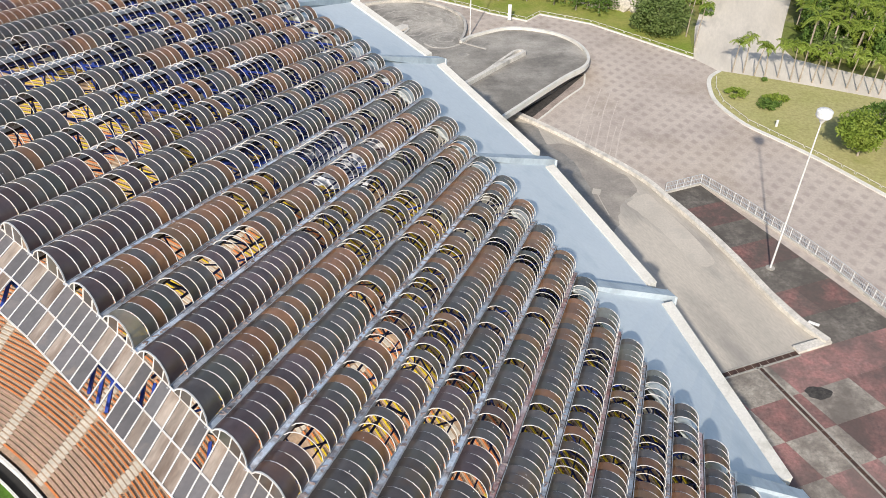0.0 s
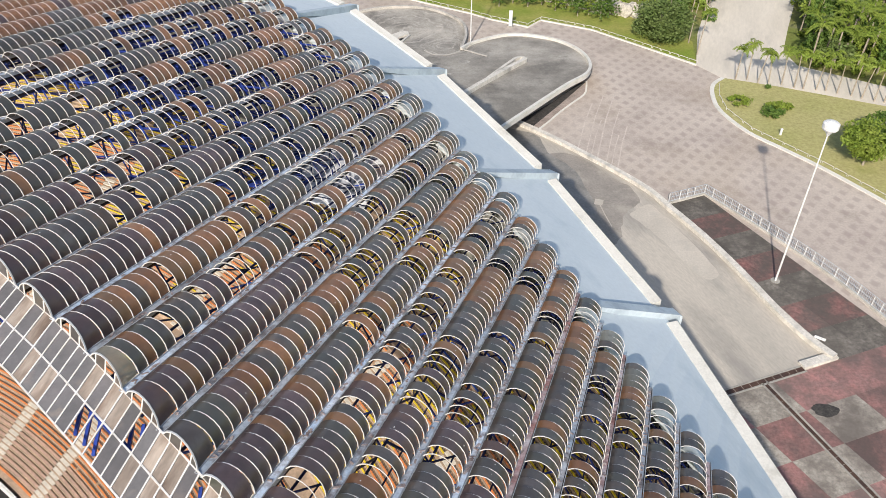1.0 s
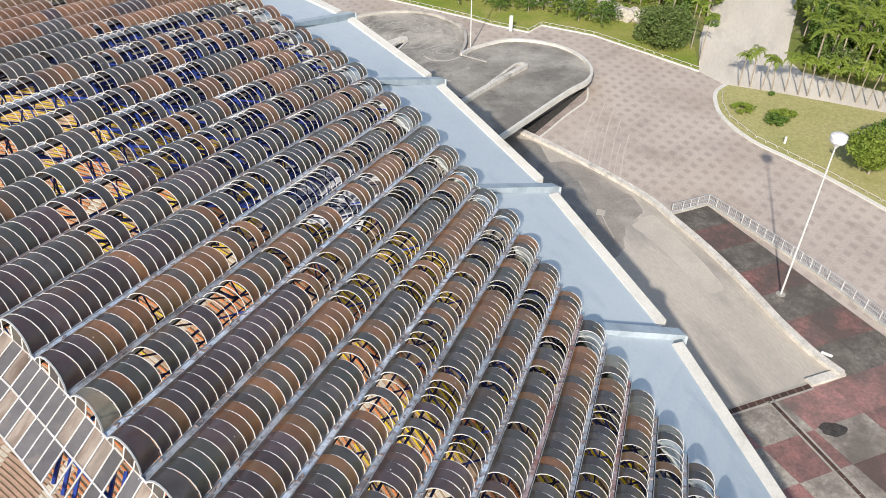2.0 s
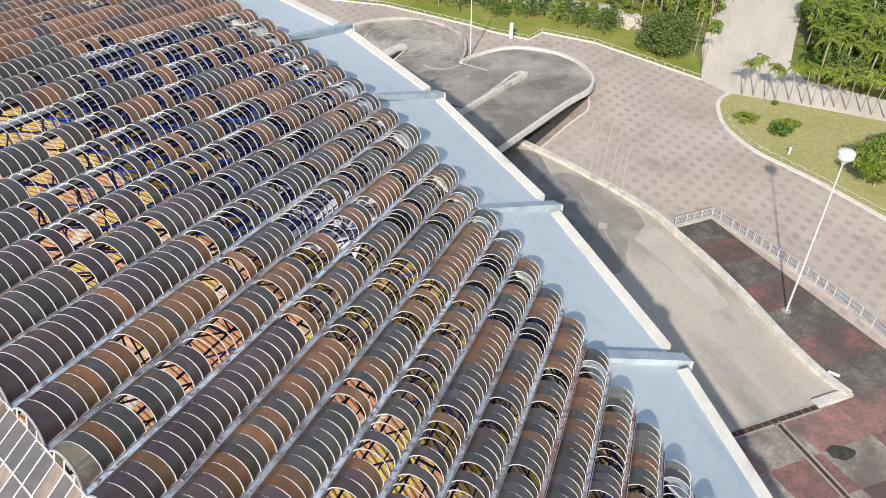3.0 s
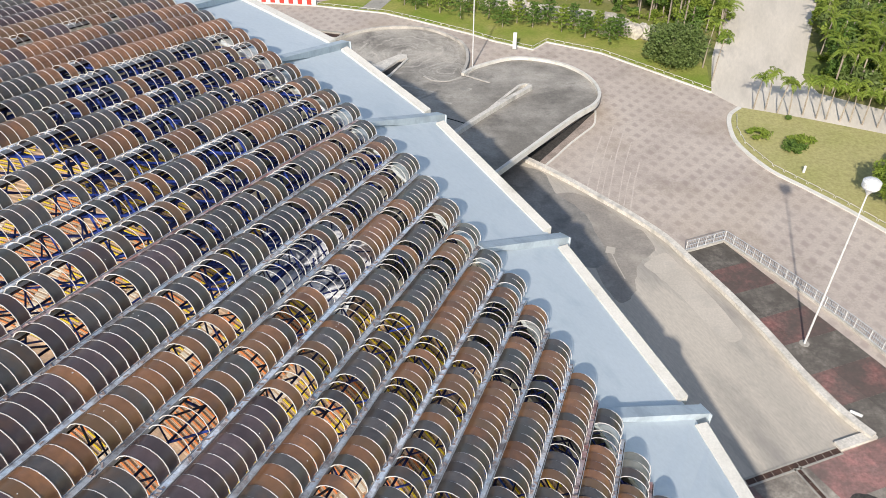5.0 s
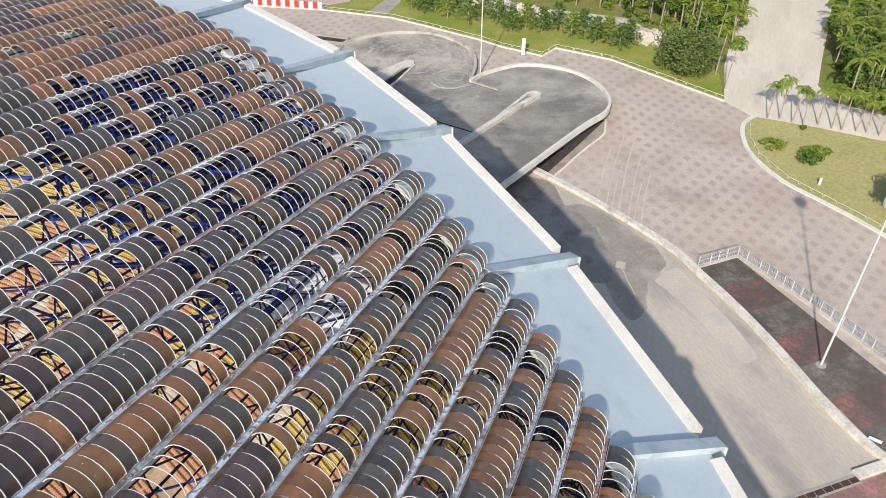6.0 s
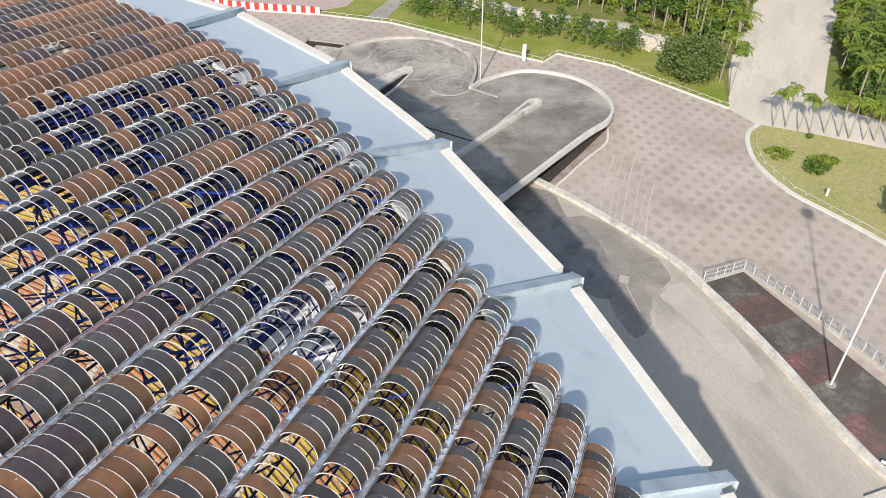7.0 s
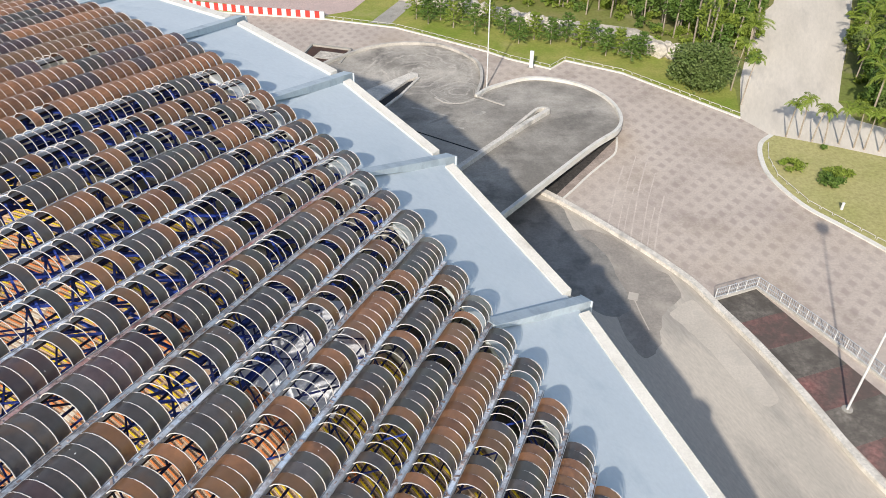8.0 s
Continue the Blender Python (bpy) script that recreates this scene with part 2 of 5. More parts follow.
def paver_material():
    """Pale pink-grey paving with a staggered pattern of darker lozenges, worn away in places."""
    m = bpy.data.materials.new("plaza_paving")
    m.use_nodes = True
    n, l = m.node_tree.nodes, m.node_tree.links
    b = n["Principled BSDF"]
    b.inputs["Roughness"].default_value = 0.85
    b.inputs["Specular IOR Level"].default_value = 0.25
    geo = n.new("ShaderNodeNewGeometry")

    def noise_tex(s, d=5, r=0.6):
        t = n.new("ShaderNodeTexNoise")
        t.inputs["Scale"].default_value, t.inputs["Detail"].default_value, t.inputs["Roughness"].default_value = s, d, r
        l.new(geo.outputs["Position"], t.inputs["Vector"])
        return t.outputs["Fac"]

    def rng(v, a, b2, c=0.0, d=1.0):
        r = n.new("ShaderNodeMapRange")
        for k, x in zip(("From Min", "From Max", "To Min", "To Max"), (a, b2, c, d)):
            r.inputs[k].default_value = x
        l.new(v, r.inputs["Value"])
        return r.outputs["Result"]

    def maths(op, a, b2):
        r = n.new("ShaderNodeMath")
        r.operation = op
        for k, x in ((0, a), (1, b2)):
            if isinstance(x, (int, float)):
                r.inputs[k].default_value = x
            else:
                l.new(x, r.inputs[k])
        return r.outputs[0]

    def mix(a, c, f):
        x = n.new("ShaderNodeMix")
        x.data_type = "RGBA"
        for sock, v in ((6, a), (7, c), (0, f)):
            if isinstance(v, tuple):
                x.inputs[sock].default_value = (*v, 1)
            else:
                l.new(v, x.inputs[sock])
        return x.outputs[2]

    turn = n.new("ShaderNodeMapping")
    turn.inputs["Rotation"].default_value = (0, 0, radians(4))
    l.new(geo.outputs["Position"], turn.inputs["Vector"])
    sep = n.new("ShaderNodeSeparateXYZ")
    l.new(turn.outputs[0], sep.inputs[0])
    p, q = 2.6, 3.25
    # lozenges: |x| + |y| in cells that are staggered by half
    ax = maths("ABSOLUTE", maths("SUBTRACT", maths("FRACT", maths("DIVIDE", sep.outputs[0], p), 0), 0.5), 0)
    ay = maths("ABSOLUTE", maths("SUBTRACT", maths("FRACT", maths("DIVIDE", sep.outputs[1], q), 0), 0.5), 0)
    s1 = maths("ADD", ax, ay)
    s2 = maths("SUBTRACT", 1.0, s1)
    loz = rng(maths("ADD", maths("MINIMUM", s1, s2), rng(noise_tex(1.1, 3), 0.3, 0.7, -0.06, 0.06)), 0.16, 0.32, 1.0, 0.0)
    wear = rng(noise_tex(0.07), 0.3, 0.6, 0.35, 1.0)
    fine = noise_tex(3.0, 4, 0.75)
    ground = mix((0.55, 0.475, 0.405), (0.46, 0.39, 0.335), rng(noise_tex(0.12), 0.35, 0.65))
    f = maths("MULTIPLY", maths("MULTIPLY", loz, wear), rng(fine, 0.3, 0.6, 0.35, 1.0))
    col = mix(ground, (0.37, 0.305, 0.27), f)
    stain = maths("MULTIPLY", rng(noise_tex(0.09, 8, 0.65), 0.53, 0.72), 0.65)
    col = mix(col, (0.24, 0.195, 0.165), stain)
    col = mix(col, (0.43, 0.345, 0.26), maths("MULTIPLY", rng(noise_tex(0.045, 4, 0.5), 0.5, 0.68), 0.6))
    grit = rng(fine, 0.3, 0.7, 0.86, 1.14)
    x = n.new("ShaderNodeMix")
    x.data_type, x.blend_type = "RGBA", "MULTIPLY"
    x.inputs[0].default_value = 1.0
    l.new(col, x.inputs[6])
    l.new(grit, x.inputs[7])
    l.new(x.outputs[2], b.inputs["Base Color"])
    bp = n.new("ShaderNodeBump")
    bp.inputs["Strength"].default_value, bp.inputs["Distance"].default_value = 0.15, 0.03
    l.new(fine, bp.inputs["Height"])
    l.new(bp.outputs[0], b.inputs["Normal"])
    return m


def deck_material():
    """Grey concrete clouded with soot and pale dust, which wheels have swept into rings on the far curve."""
    m = bpy.data.materials.new("deck_concrete")
    m.use_nodes = True
    n, l = m.node_tree.nodes, m.node_tree.links
    b = n["Principled BSDF"]
    b.inputs["Roughness"].default_value = 0.9
    b.inputs["Specular IOR Level"].default_value = 0.25
    geo = n.new("ShaderNodeNewGeometry")

    def noise_tex(vec, s, d=5, r=0.6):
        t = n.new("ShaderNodeTexNoise")
        t.inputs["Scale"].default_value, t.inputs["Detail"].default_value, t.inputs["Roughness"].default_value = s, d, r
        l.new(vec, t.inputs["Vector"])
        return t.outputs["Fac"]

    def rng(v, a, b2, c=0.0, d=1.0):
        r = n.new("ShaderNodeMapRange")
        for k, x in zip(("From Min", "From Max", "To Min", "To Max"), (a, b2, c, d)):
            r.inputs[k].default_value = x
        l.new(v, r.inputs["Value"])
        return r.outputs["Result"]

    def maths(op, a, b2=0.0):
        r = n.new("ShaderNodeMath")
        r.operation = op
        for k, x in ((0, a), (1, b2)):
            if isinstance(x, (int, float)):
                r.inputs[k].default_value = x
            else:
                l.new(x, r.inputs[k])
        return r.outputs[0]

    def mix(a, c, f):
        x = n.new("ShaderNodeMix")
        x.data_type = "RGBA"
        for sock, v in ((6, a), (7, c), (0, f)):
            if isinstance(v, tuple):
                x.inputs[sock].default_value = (*v, 1)
            else:
                l.new(v, x.inputs[sock])
        return x.outputs[2]

    pos = geo.outputs["Position"]
    col = mix((0.235, 0.215, 0.185), (0.47, 0.43, 0.37), rng(noise_tex(pos, 0.085, 6, 0.62), 0.4, 0.62))
    col = mix(col, (0.13, 0.12, 0.107), maths("MULTIPLY", rng(noise_tex(pos, 0.16, 7, 0.68), 0.54, 0.7), 0.75))
    for cx, cy, reach, width in ((-7.0, 146.5, 11.0, 0.9), (0.5, 138.0, 6.5, 1.3)):
        d = n.new("ShaderNodeVectorMath")
        d.operation = "DISTANCE"
        l.new(pos, d.inputs[0])
        d.inputs[1].default_value = (cx, cy, 0.8)
        r = maths("ADD", d.outputs["Value"], rng(noise_tex(pos, 0.22, 3), 0.3, 0.7, -1.1, 1.1))
        line = n.new("ShaderNodeCombineXYZ")
        l.new(maths("MULTIPLY", r, width), line.inputs[0])
        ring = rng(noise_tex(line.outputs[0], 1.0, 4, 0.6), 0.46, 0.62)
        near = maths("MULTIPLY", rng(d.outputs["Value"], reach * 0.8, reach, 1.0, 0.0), rng(noise_tex(pos, 0.3, 5), 0.35, 0.55, 0.15, 1.0))
        col = mix(col, (0.56, 0.51, 0.44), maths("MULTIPLY", maths("MULTIPLY", ring, near), 0.85))
    fine = noise_tex(pos, 3.0, 4, 0.7)
    x = n.new("ShaderNodeMix")
    x.data_type, x.blend_type = "RGBA", "MULTIPLY"
    x.inputs[0].default_value = 1.0
    l.new(col, x.inputs[6])
    l.new(rng(fine, 0.3, 0.7, 0.85, 1.15), x.inputs[7])
    l.new(x.outputs[2], b.inputs["Base Color"])
    bp = n.new("ShaderNodeBump")
    bp.inputs["Strength"].default_value, bp.inputs["Distance"].default_value = 0.15, 0.03
    l.new(fine, bp.inputs["Height"])
    l.new(bp.outputs[0], b.inputs["Normal"])
    return m


M_DECK = deck_material()
M_PAVER = paver_material()
M_TILE_RED = mat("plaza_red", (0.38, 0.185, 0.165), (0.25, 0.15, 0.135), 0.6, 0.85, grain=2.5, depth=0.3, stain=(0.125, 0.1, 0.088), stain_scale=0.14, stain_amount=0.8, bump=0.15, random=0.25)
M_TILE_GREY = mat("plaza_grey", (0.38, 0.34, 0.285), (0.24, 0.21, 0.175), 0.5, 0.85, grain=2.5, depth=0.3, stain=(0.125, 0.105, 0.09), stain_scale=0.14, stain_amount=0.7, bump=0.15, random=0.3)


# ---- mesh helpers ----
def mesh(name, verts, faces, material):
    me = bpy.data.meshes.new(name)
    me.from_pydata([tuple(v) for v in verts], [], faces)
    me.materials.append(material)
    me.update()
    return me


def put(name, me, parent=None, m=None, label=""):
    ob = new(name, me)
    if parent:
        ob.parent = parent
    if m is not None:
        ob.matrix_basis = m
    if label:
        ob["label"] = label
    return ob


def part(name, bm, material, parent=None, label=""):
    me = bpy.data.meshes.new(name)
    bm.to_mesh(me)
    bm.free()
    me.materials.append(material)
    return put(name, me, parent, None, label)


def empty(name, at=(0, 0, 0)):
    ob = new(name)
    ob.location = at
    return ob


def box_into(v, f, c, ex, ey, ez):
    """A box round c with the half axes ex, ey, ez."""
    i = len(v)
    c, ex, ey, ez = Vector(c), Vector(ex), Vector(ey), Vector(ez)
    for a in (-1, 1):
        for b in (-1, 1):
            for d in (-1, 1):
                v.append(c + a * ex + b * ey + d * ez)
    f += [tuple(i + k for k in q) for q in ((0, 1, 3, 2), (4, 6, 7, 5), (0, 4, 5, 1), (2, 3, 7, 6), (0, 2, 6, 4), (1, 5, 7, 3))]


def bar_into(v, f, a, b, w, h=None, up=(0, 0, 1)):
    """A square bar from a to b."""
    a, b = Vector(a), Vector(b)
    t = (b - a)
    s = t.cross(Vector(up))
    if s.length < 1e-6:
        s = t.cross(Vector((1, 0, 0)))
    s.normalize()
    u = s.cross(t).normalized()
    box_into(v, f, (a + b) / 2, t / 2, s * w / 2, u * (h or w) / 2)


def bar(name, a, b, w, material, parent=None, h=None, label=""):
    v, f = [], []
    bar_into(v, f, a, b, w, h)
    return put(name, mesh(name, v, f, material), parent, None, label)


def tube(name, pts, radii, material, parent=None, sides=8, label="", cap=True):
    """A tapered round tube through pts."""
    v, f = [], []
    pts = [Vector(p) for p in pts]
    for i, p in enumerate(pts):
        t = (pts[min(i + 1, len(pts) - 1)] - pts[max(i - 1, 0)]).normalized()
        s = t.cross(Vector((0.3, 1, 0.1))).normalized()
        u = t.cross(s)
        for k in range(sides):
            a = 2 * math.pi * k / sides
            v.append(p + (s * math.cos(a) + u * math.sin(a)) * radii[i])
    for i in range(len(pts) - 1):
        for k in range(sides):
            f.append((i * sides + k, i * sides + (k + 1) % sides, (i + 1) * sides + (k + 1) % sides, (i + 1) * sides + k))
    if cap:
        f.append(tuple(range(sides - 1, -1, -1)))
        f.append(tuple((len(pts) - 1) * sides + k for k in range(sides)))
    return put(name, mesh(name, v, f, material), parent, None, label)


def slab(name, outline, z0, z1, material, parent=None, label=""):
    """A prism over an outline in plan; z0 and z1 are numbers or functions of x, y."""
    low = z0 if callable(z0) else (lambda x, y: z0)
    top = z1 if callable(z1) else (lambda x, y: z1)
    bm = bmesh.new()
    a = [bm.verts.new((x, y, low(x, y))) for x, y in outline]
    b = [bm.verts.new((x, y, top(x, y))) for x, y in outline]
    bm.faces.new(b)
    bm.faces.new(a[::-1])
    n = len(outline)
    for i in range(n):
        bm.faces.new((a[i], a[(i + 1) % n], b[(i + 1) % n], b[i]))
    bmesh.ops.recalc_face_normals(bm, faces=bm.faces)
    bmesh.ops.triangulate(bm, faces=[f for f in bm.faces if len(f.verts) > 4])
    return part(name, bm, material, parent, label)


def ribbon(name, line, width, z0, z1, material, parent=None, label=""):
    """A wall or kerb of that width along a line in plan, with real thickness and mitred corners."""
    pts = [Vector((*p[:2], 0)) for p in line]
    base = [p[2] if len(p) > 2 else 0.0 for p in line]
    v, f = [], []
    for i, p in enumerate(pts):
        t = (pts[min(i + 1, len(pts) - 1)] - pts[max(i - 1, 0)]).normalized()
        s = Vector((-t.y, t.x, 0)) * width / 2
        for side, z in ((-1, z0), (1, z0), (1, z1), (-1, z1)):
            v.append(p + s * side + Vector((0, 0, z + base[i])))
    for i in range(len(pts) - 1):
        for k in range(4):
            f.append((4 * i + k, 4 * i + (k + 1) % 4, 4 * i + 4 + (k + 1) % 4, 4 * i + 4 + k))
    e = 4 * (len(pts) - 1)
    f += [(3, 2, 1, 0), (e, e + 1, e + 2, e + 3)]
    return put(name, mesh(name, v, f, material), parent, None, label)


def smooth_line(pts, steps=5):
    """Points on a smooth curve through pts."""
    out = []
    P = [Vector((*p, 0)) for p in pts]
    for i in range(len(P) - 1):
        a, b, c, d = P[max(i - 1, 0)], P[i], P[i + 1], P[min(i + 2, len(P) - 1)]
        for s in range(steps):
            t = s / steps
            q = 0.5 * (2 * b + (c - a) * t + (2 * a - 5 * b + 4 * c - d) * t * t + (3 * b - a - 3 * c + d) * t ** 3)
            out.append((q.x, q.y))
    out.append(tuple(pts[-1]))
    return out


# ---- the roof's form ----
TH = 1.24862                                     # heading of the vaults
AX, AC = Vector((math.cos(TH), math.sin(TH), 0)), Vector((math.sin(TH), -math.cos(TH), 0))
GUTTER = 0.40


def roof_z(x, y):
    w = AC.x * x + AC.y * y
    far = min((w + 34.9) / 2.35, 0.0)            # beyond the first vaults the arch flattens
    return 33.530 - 0.39187 * x - 0.18118 * y - 0.00172 * x * x - 0.00029 * x * y + 0.00071 * y * y - 0.027 * far * far


def across(k, u):
    kk = max(k, 4) - 10
    return -11.2 + kk * 2.31263 * (1 - 0.0005 * (u - 40)) - 0.02318 * kk * kk - 2.35 * max(4 - k, 0)


def on_roof(k, u, dz=0.0):
    s, r = min(max((u - 40) / 20, -1.1), 1.0), min(max((k - 6) / 6, -1.2), 1.5)
    p = AX * u + AC * (across(k, u) + 0.295 - 0.188 * s - 0.272 * r + 0.028 * s * r)
    p.z = roof_z(p.x, p.y) + dz + 0.586 - 0.392 * s - 0.196 * r - 0.348 * s * r - 0.077 * s * s - 0.468 * r * r
    # the far vaults spread apart towards the inner edge
    q, d = min(max(4 - k, 0), 9) / 4, min(max((68 - k - u) / 20, 0), 3)
    return p + AC * ((-2.495 * d + 0.62 * d * d) * q + 0.324 * d * q * q)


# the panels grow longer towards the outer edge: place along a vault, panel length in plan there
PITCH = [(0, 0.62), (15, 0.64), (22, 0.665), (28, 0.715), (33, 0.75), (38, 0.77), (48, 0.785), (60, 0.79), (140, 0.79)]
PITCH_U = [i * 0.05 for i in range(2801)]
PITCH_S = np.concatenate(([0.0], np.cumsum([0.05 / np.interp(u + 0.025, *zip(*PITCH)) for u in PITCH_U[:-1]])))


def u_of(s):
    """The place along a vault of its joint number s."""
    return float(np.interp(s, PITCH_S, PITCH_U))


def s_of(u):
    return float(np.interp(u, PITCH_U, PITCH_S))


def u_in(k):
    return 15.0 - 1.03 * (k - 9)


def u_out(k):
    if k < 3.5:
        return 64.9 + 1.12 * (3.5 - k) - 0.018 * (3.5 - k) ** 2
    return 49.5 - 0.45 * min(max((11.5 - k) / 8, 0), 1) ** 2 * 2 - 2.22 * (k - 11.5) - 0.024 * (k - 11.5) ** 2


# the outer parapet at the blue cross beams: vault number, place
PARAPET = [(39, (34.0, -30.0, 13.5)), (33, (31.5, -9.0, 14.0)), (27, (28.0, 11.5, 14.5)), (21, (23.8, 29.8, 15.2)), (15, (18.6, 48.7, 16.3)), (9, (10.3, 66.9, 18.3)),
           (2.5, (-1.0, 83.0, 21.8)), (-2.5, (-11.6, 92.4, 25.5)), (-8, (-24.5, 102.2, 27.4)), (-14, (-38.0, 110.5, 27.5)), (-20, (-52.0, 117.0, 26.0)), (-28, (-70.0, 124.0, 23.0))]


def parapet_at(k):
    ks = [-p[0] for p in PARAPET]
    return Vector([float(np.interp(-k, ks, [p[1][i] for p in PARAPET])) for i in range(3)])


# ---- ground, roads, plaza ----
FAR_KERB = [(-110, 182), (-70, 177), (-54, 173.4), (-27, 169.6), (-12.4, 165.7), (-5.6, 161.8), (5.2, 155.2), (9.3, 152.1), (16.7, 148.1),
            (19.6, 151.6), (29.1, 146.8), (37.4, 139.0), (45.7, 131.1)]
LAWN_EDGE = [(49.0, 125.8), (46.6, 123.2), (45.4, 119.0), (45.3, 113.9), (47.6, 107.2), (51.1, 102.5), (54.9, 97.4), (59.5, 90.1), (66, 79), (76, 62)]

ground = tagged(slab("ground", [(-1500, -1500), (1500, -1500), (1500, 1500), (-1500, 1500)], -0.6, -0.05, M_LAND),
                "rough green land reaching to the horizon", "ground", kind="structure")
pavement = tagged(slab("pavement", [(-110, 40)] + FAR_KERB + [(49.0, 125.8)] + smooth_line(LAWN_EDGE)[1:] + [(90, 40), (90, -40), (-110, -40)], -0.05, 0.0, M_PAVER),
                  "pale pink-grey plaza paving with worn lozenge pattern", "pavement", kind="structure")

# concrete road along the stadium
WALL_LINE = smooth_line([(8.0, 113.0), (12.4, 109.2), (17.0, 104.7), (21.7, 99.5), (25.0, 95.7), (28.7, 90.7), (30.7, 86.4), (33.5, 80.4), (36.2, 73.3), (38.4, 66.3), (40.3, 61.9), (42.1, 59.0)], 3)
road = tagged(slab("road", WALL_LINE + [(38.4, 57.6), (28.3, 53.9), (20, 51), (14, 60), (4, 80), (-6, 100), (-10, 118), (0, 120)], -0.04, 0.005, M_ROAD),
              "stained beige concrete service road beside the stadium", "road", kind="structure")
def patch(name, outline, z, material, label):
    """A thin stain with a wavering edge."""
    line = smooth_line(outline + outline[:1], 6)[:-1]
    line = [(x + 0.14 * math.sin(3.1 * x + 1.7 * y), y + 0.14 * math.sin(2.3 * y - 1.3 * x)) for x, y in line]
    tagged(slab(name, line, 0.0, z, material), label, "stain", kind="structure")


patch("damp_patch", [(15.4, 100.9), (19.8, 100.3), (24.0, 94.5), (26.4, 92.0), (26.9, 88.3), (24.2, 84.9), (22.8, 80), (20.6, 78.5), (18.5, 86)], 0.009, M_DAMP, "darker damp patch on the concrete road")
patch("wet_patch", [(6.0, 110.0), (9.5, 108.6), (14.6, 106.2), (15.6, 101.2), (19.0, 96.1), (20.6, 88.6), (20.6, 85.8), (16.6, 85.5), (8, 98)], 0.012, M_WET_SHADE, "wet dark stain on the concrete road")
patch("pale_patch", [(24.9, 85.2), (28.4, 87.6), (30.0, 83.5), (33.6, 74.0), (31.2, 72.6), (27.6, 80.8)], 0.011, M_ROAD_PALE, "lighter cleaned patch on the concrete road")
tagged(slab("repair_square", [(20.6, 87.7), (21.7, 87.4), (22.1, 88.7), (21.0, 89.0)], 0.0, 0.015, M_ROAD_PALE), "small pale square repair in the road", "stain", kind="structure")
tagged(ribbon("repair_joint", [(21.4, 87.6), (21.7, 85.4), (22.2, 82.6)], 0.14, 0.0, 0.014, M_ROAD_PALE), "thin pale joint in the road", "joint", kind="structure")
# pale drip lines across the paving beside the kerb wall
for i, (x, y, d) in enumerate([(20.2, 101.6, 15), (21.3, 100.4, 19), (22.0, 99.9, 11), (22.8, 99.2, 21), (23.9, 97.8, 17), (24.6, 97.2, 9), (25.3, 96.2, 13)]):
    tagged(ribbon("drip_line", [(x, y), (x + 0.3 * d * 0.55, y + d * 0.6), (x + 0.3 * d, y + d)], 0.13 if i % 3 else 0.2, -0.02, 0.006, M_DRIP), "faint pale line on the plaza paving", "stain", kind="structure")
wall_kerb = tagged(ribbon("wall_kerb", WALL_LINE, 0.85, 0.0, 0.55, M_WELL), "low cream concrete kerb wall", "wall", kind="structure")
wall_kerb_end = tagged(ribbon("wall_kerb_end", [(42.4, 59.4), (38.2, 57.9)], 1.0, 0.0, 0.3, M_WELL), "low cream concrete kerb return", "wall", kind="structure")

# red and grey plaza blocks
plaza = tagged(empty("plaza_floor", (0, 0, 0)), "blackened red and grey paved plaza blocks", "pavement", kind="structure")
PX, PY = Vector((math.cos(radians(20)), math.sin(radians(20)), 0)), Vector((math.cos(radians(-61)), math.sin(radians(-61)), 0))


def poly_clip(poly, a, b):
    """Keeps what lies to the left of the line from a to b."""
    out = []
    side = lambda p: (b[0] - a[0]) * (p[1] - a[1]) - (b[1] - a[1]) * (p[0] - a[0])
    for i in range(len(poly)):
        p, q = poly[i], poly[(i + 1) % len(poly)]
        sp, sq = side(p), side(q)
        if sp >= 0:
            out.append(p)
        if sp * sq < 0:
            t = sp / (sp - sq)
            out.append((p[0] + (q[0] - p[0]) * t, p[1] + (q[1] - p[1]) * t))
    return out


def plaza_block(i, j, red, below=False):
    a = Vector((30.6, 88.0, 0)) + PX * (6.2 * i) + PY * (4.55 * j)
    g = 0.006
    quad = [a + PX * g + PY * g, a + PX * (6.2 - g) + PY * g, a + PX * (6.2 - g) + PY * (4.55 - g), a + PX * g + PY * (4.55 - g)]
    poly = [(p.x, p.y) for p in quad][::-1]
    if sum((poly[n][0] * poly[(n + 1) % 4][1] - poly[(n + 1) % 4][0] * poly[n][1]) for n in range(4)) < 0:
        poly = poly[::-1]
    # inside the fence, and outside the kerb wall as far as that goes
    poly = poly_clip(poly, (54.5, 55.0), (36.0, 90.3)) if j < 8 and i > -2 else poly
    if j == 7 and (i < -1 or below):
        poly = poly_clip(poly, (42.9, 59.0), (28.4, 53.5))
    elif poly and j < 8:
        poly = poly_clip(poly, (30.9, 87.0), (38.9, 66.4)) if j < 6 else poly
        poly = poly_clip(poly, (36.6, 73.3), (42.7, 58.6)) if poly else poly
        poly = poly_clip(poly, (28.4, 53.5), (42.9, 59.0)) if poly and j == 7 and i == -1 else poly
    if len(poly) > 2:
        bm = bmesh.new()
        low = [bm.verts.new((x, y, -0.02)) for x, y in poly]
        top = [bm.verts.new((x, y, 0.012)) for x, y in poly]
        bm.faces.new(top)
        for n in range(len(poly)):
            bm.faces.new((low[n], low[(n + 1) % len(poly)], top[(n + 1) % len(poly)], top[n]))
        bmesh.ops.recalc_face_normals(bm, faces=bm.faces)
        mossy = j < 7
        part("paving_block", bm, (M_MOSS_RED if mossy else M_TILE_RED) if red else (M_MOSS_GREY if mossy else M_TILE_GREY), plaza)


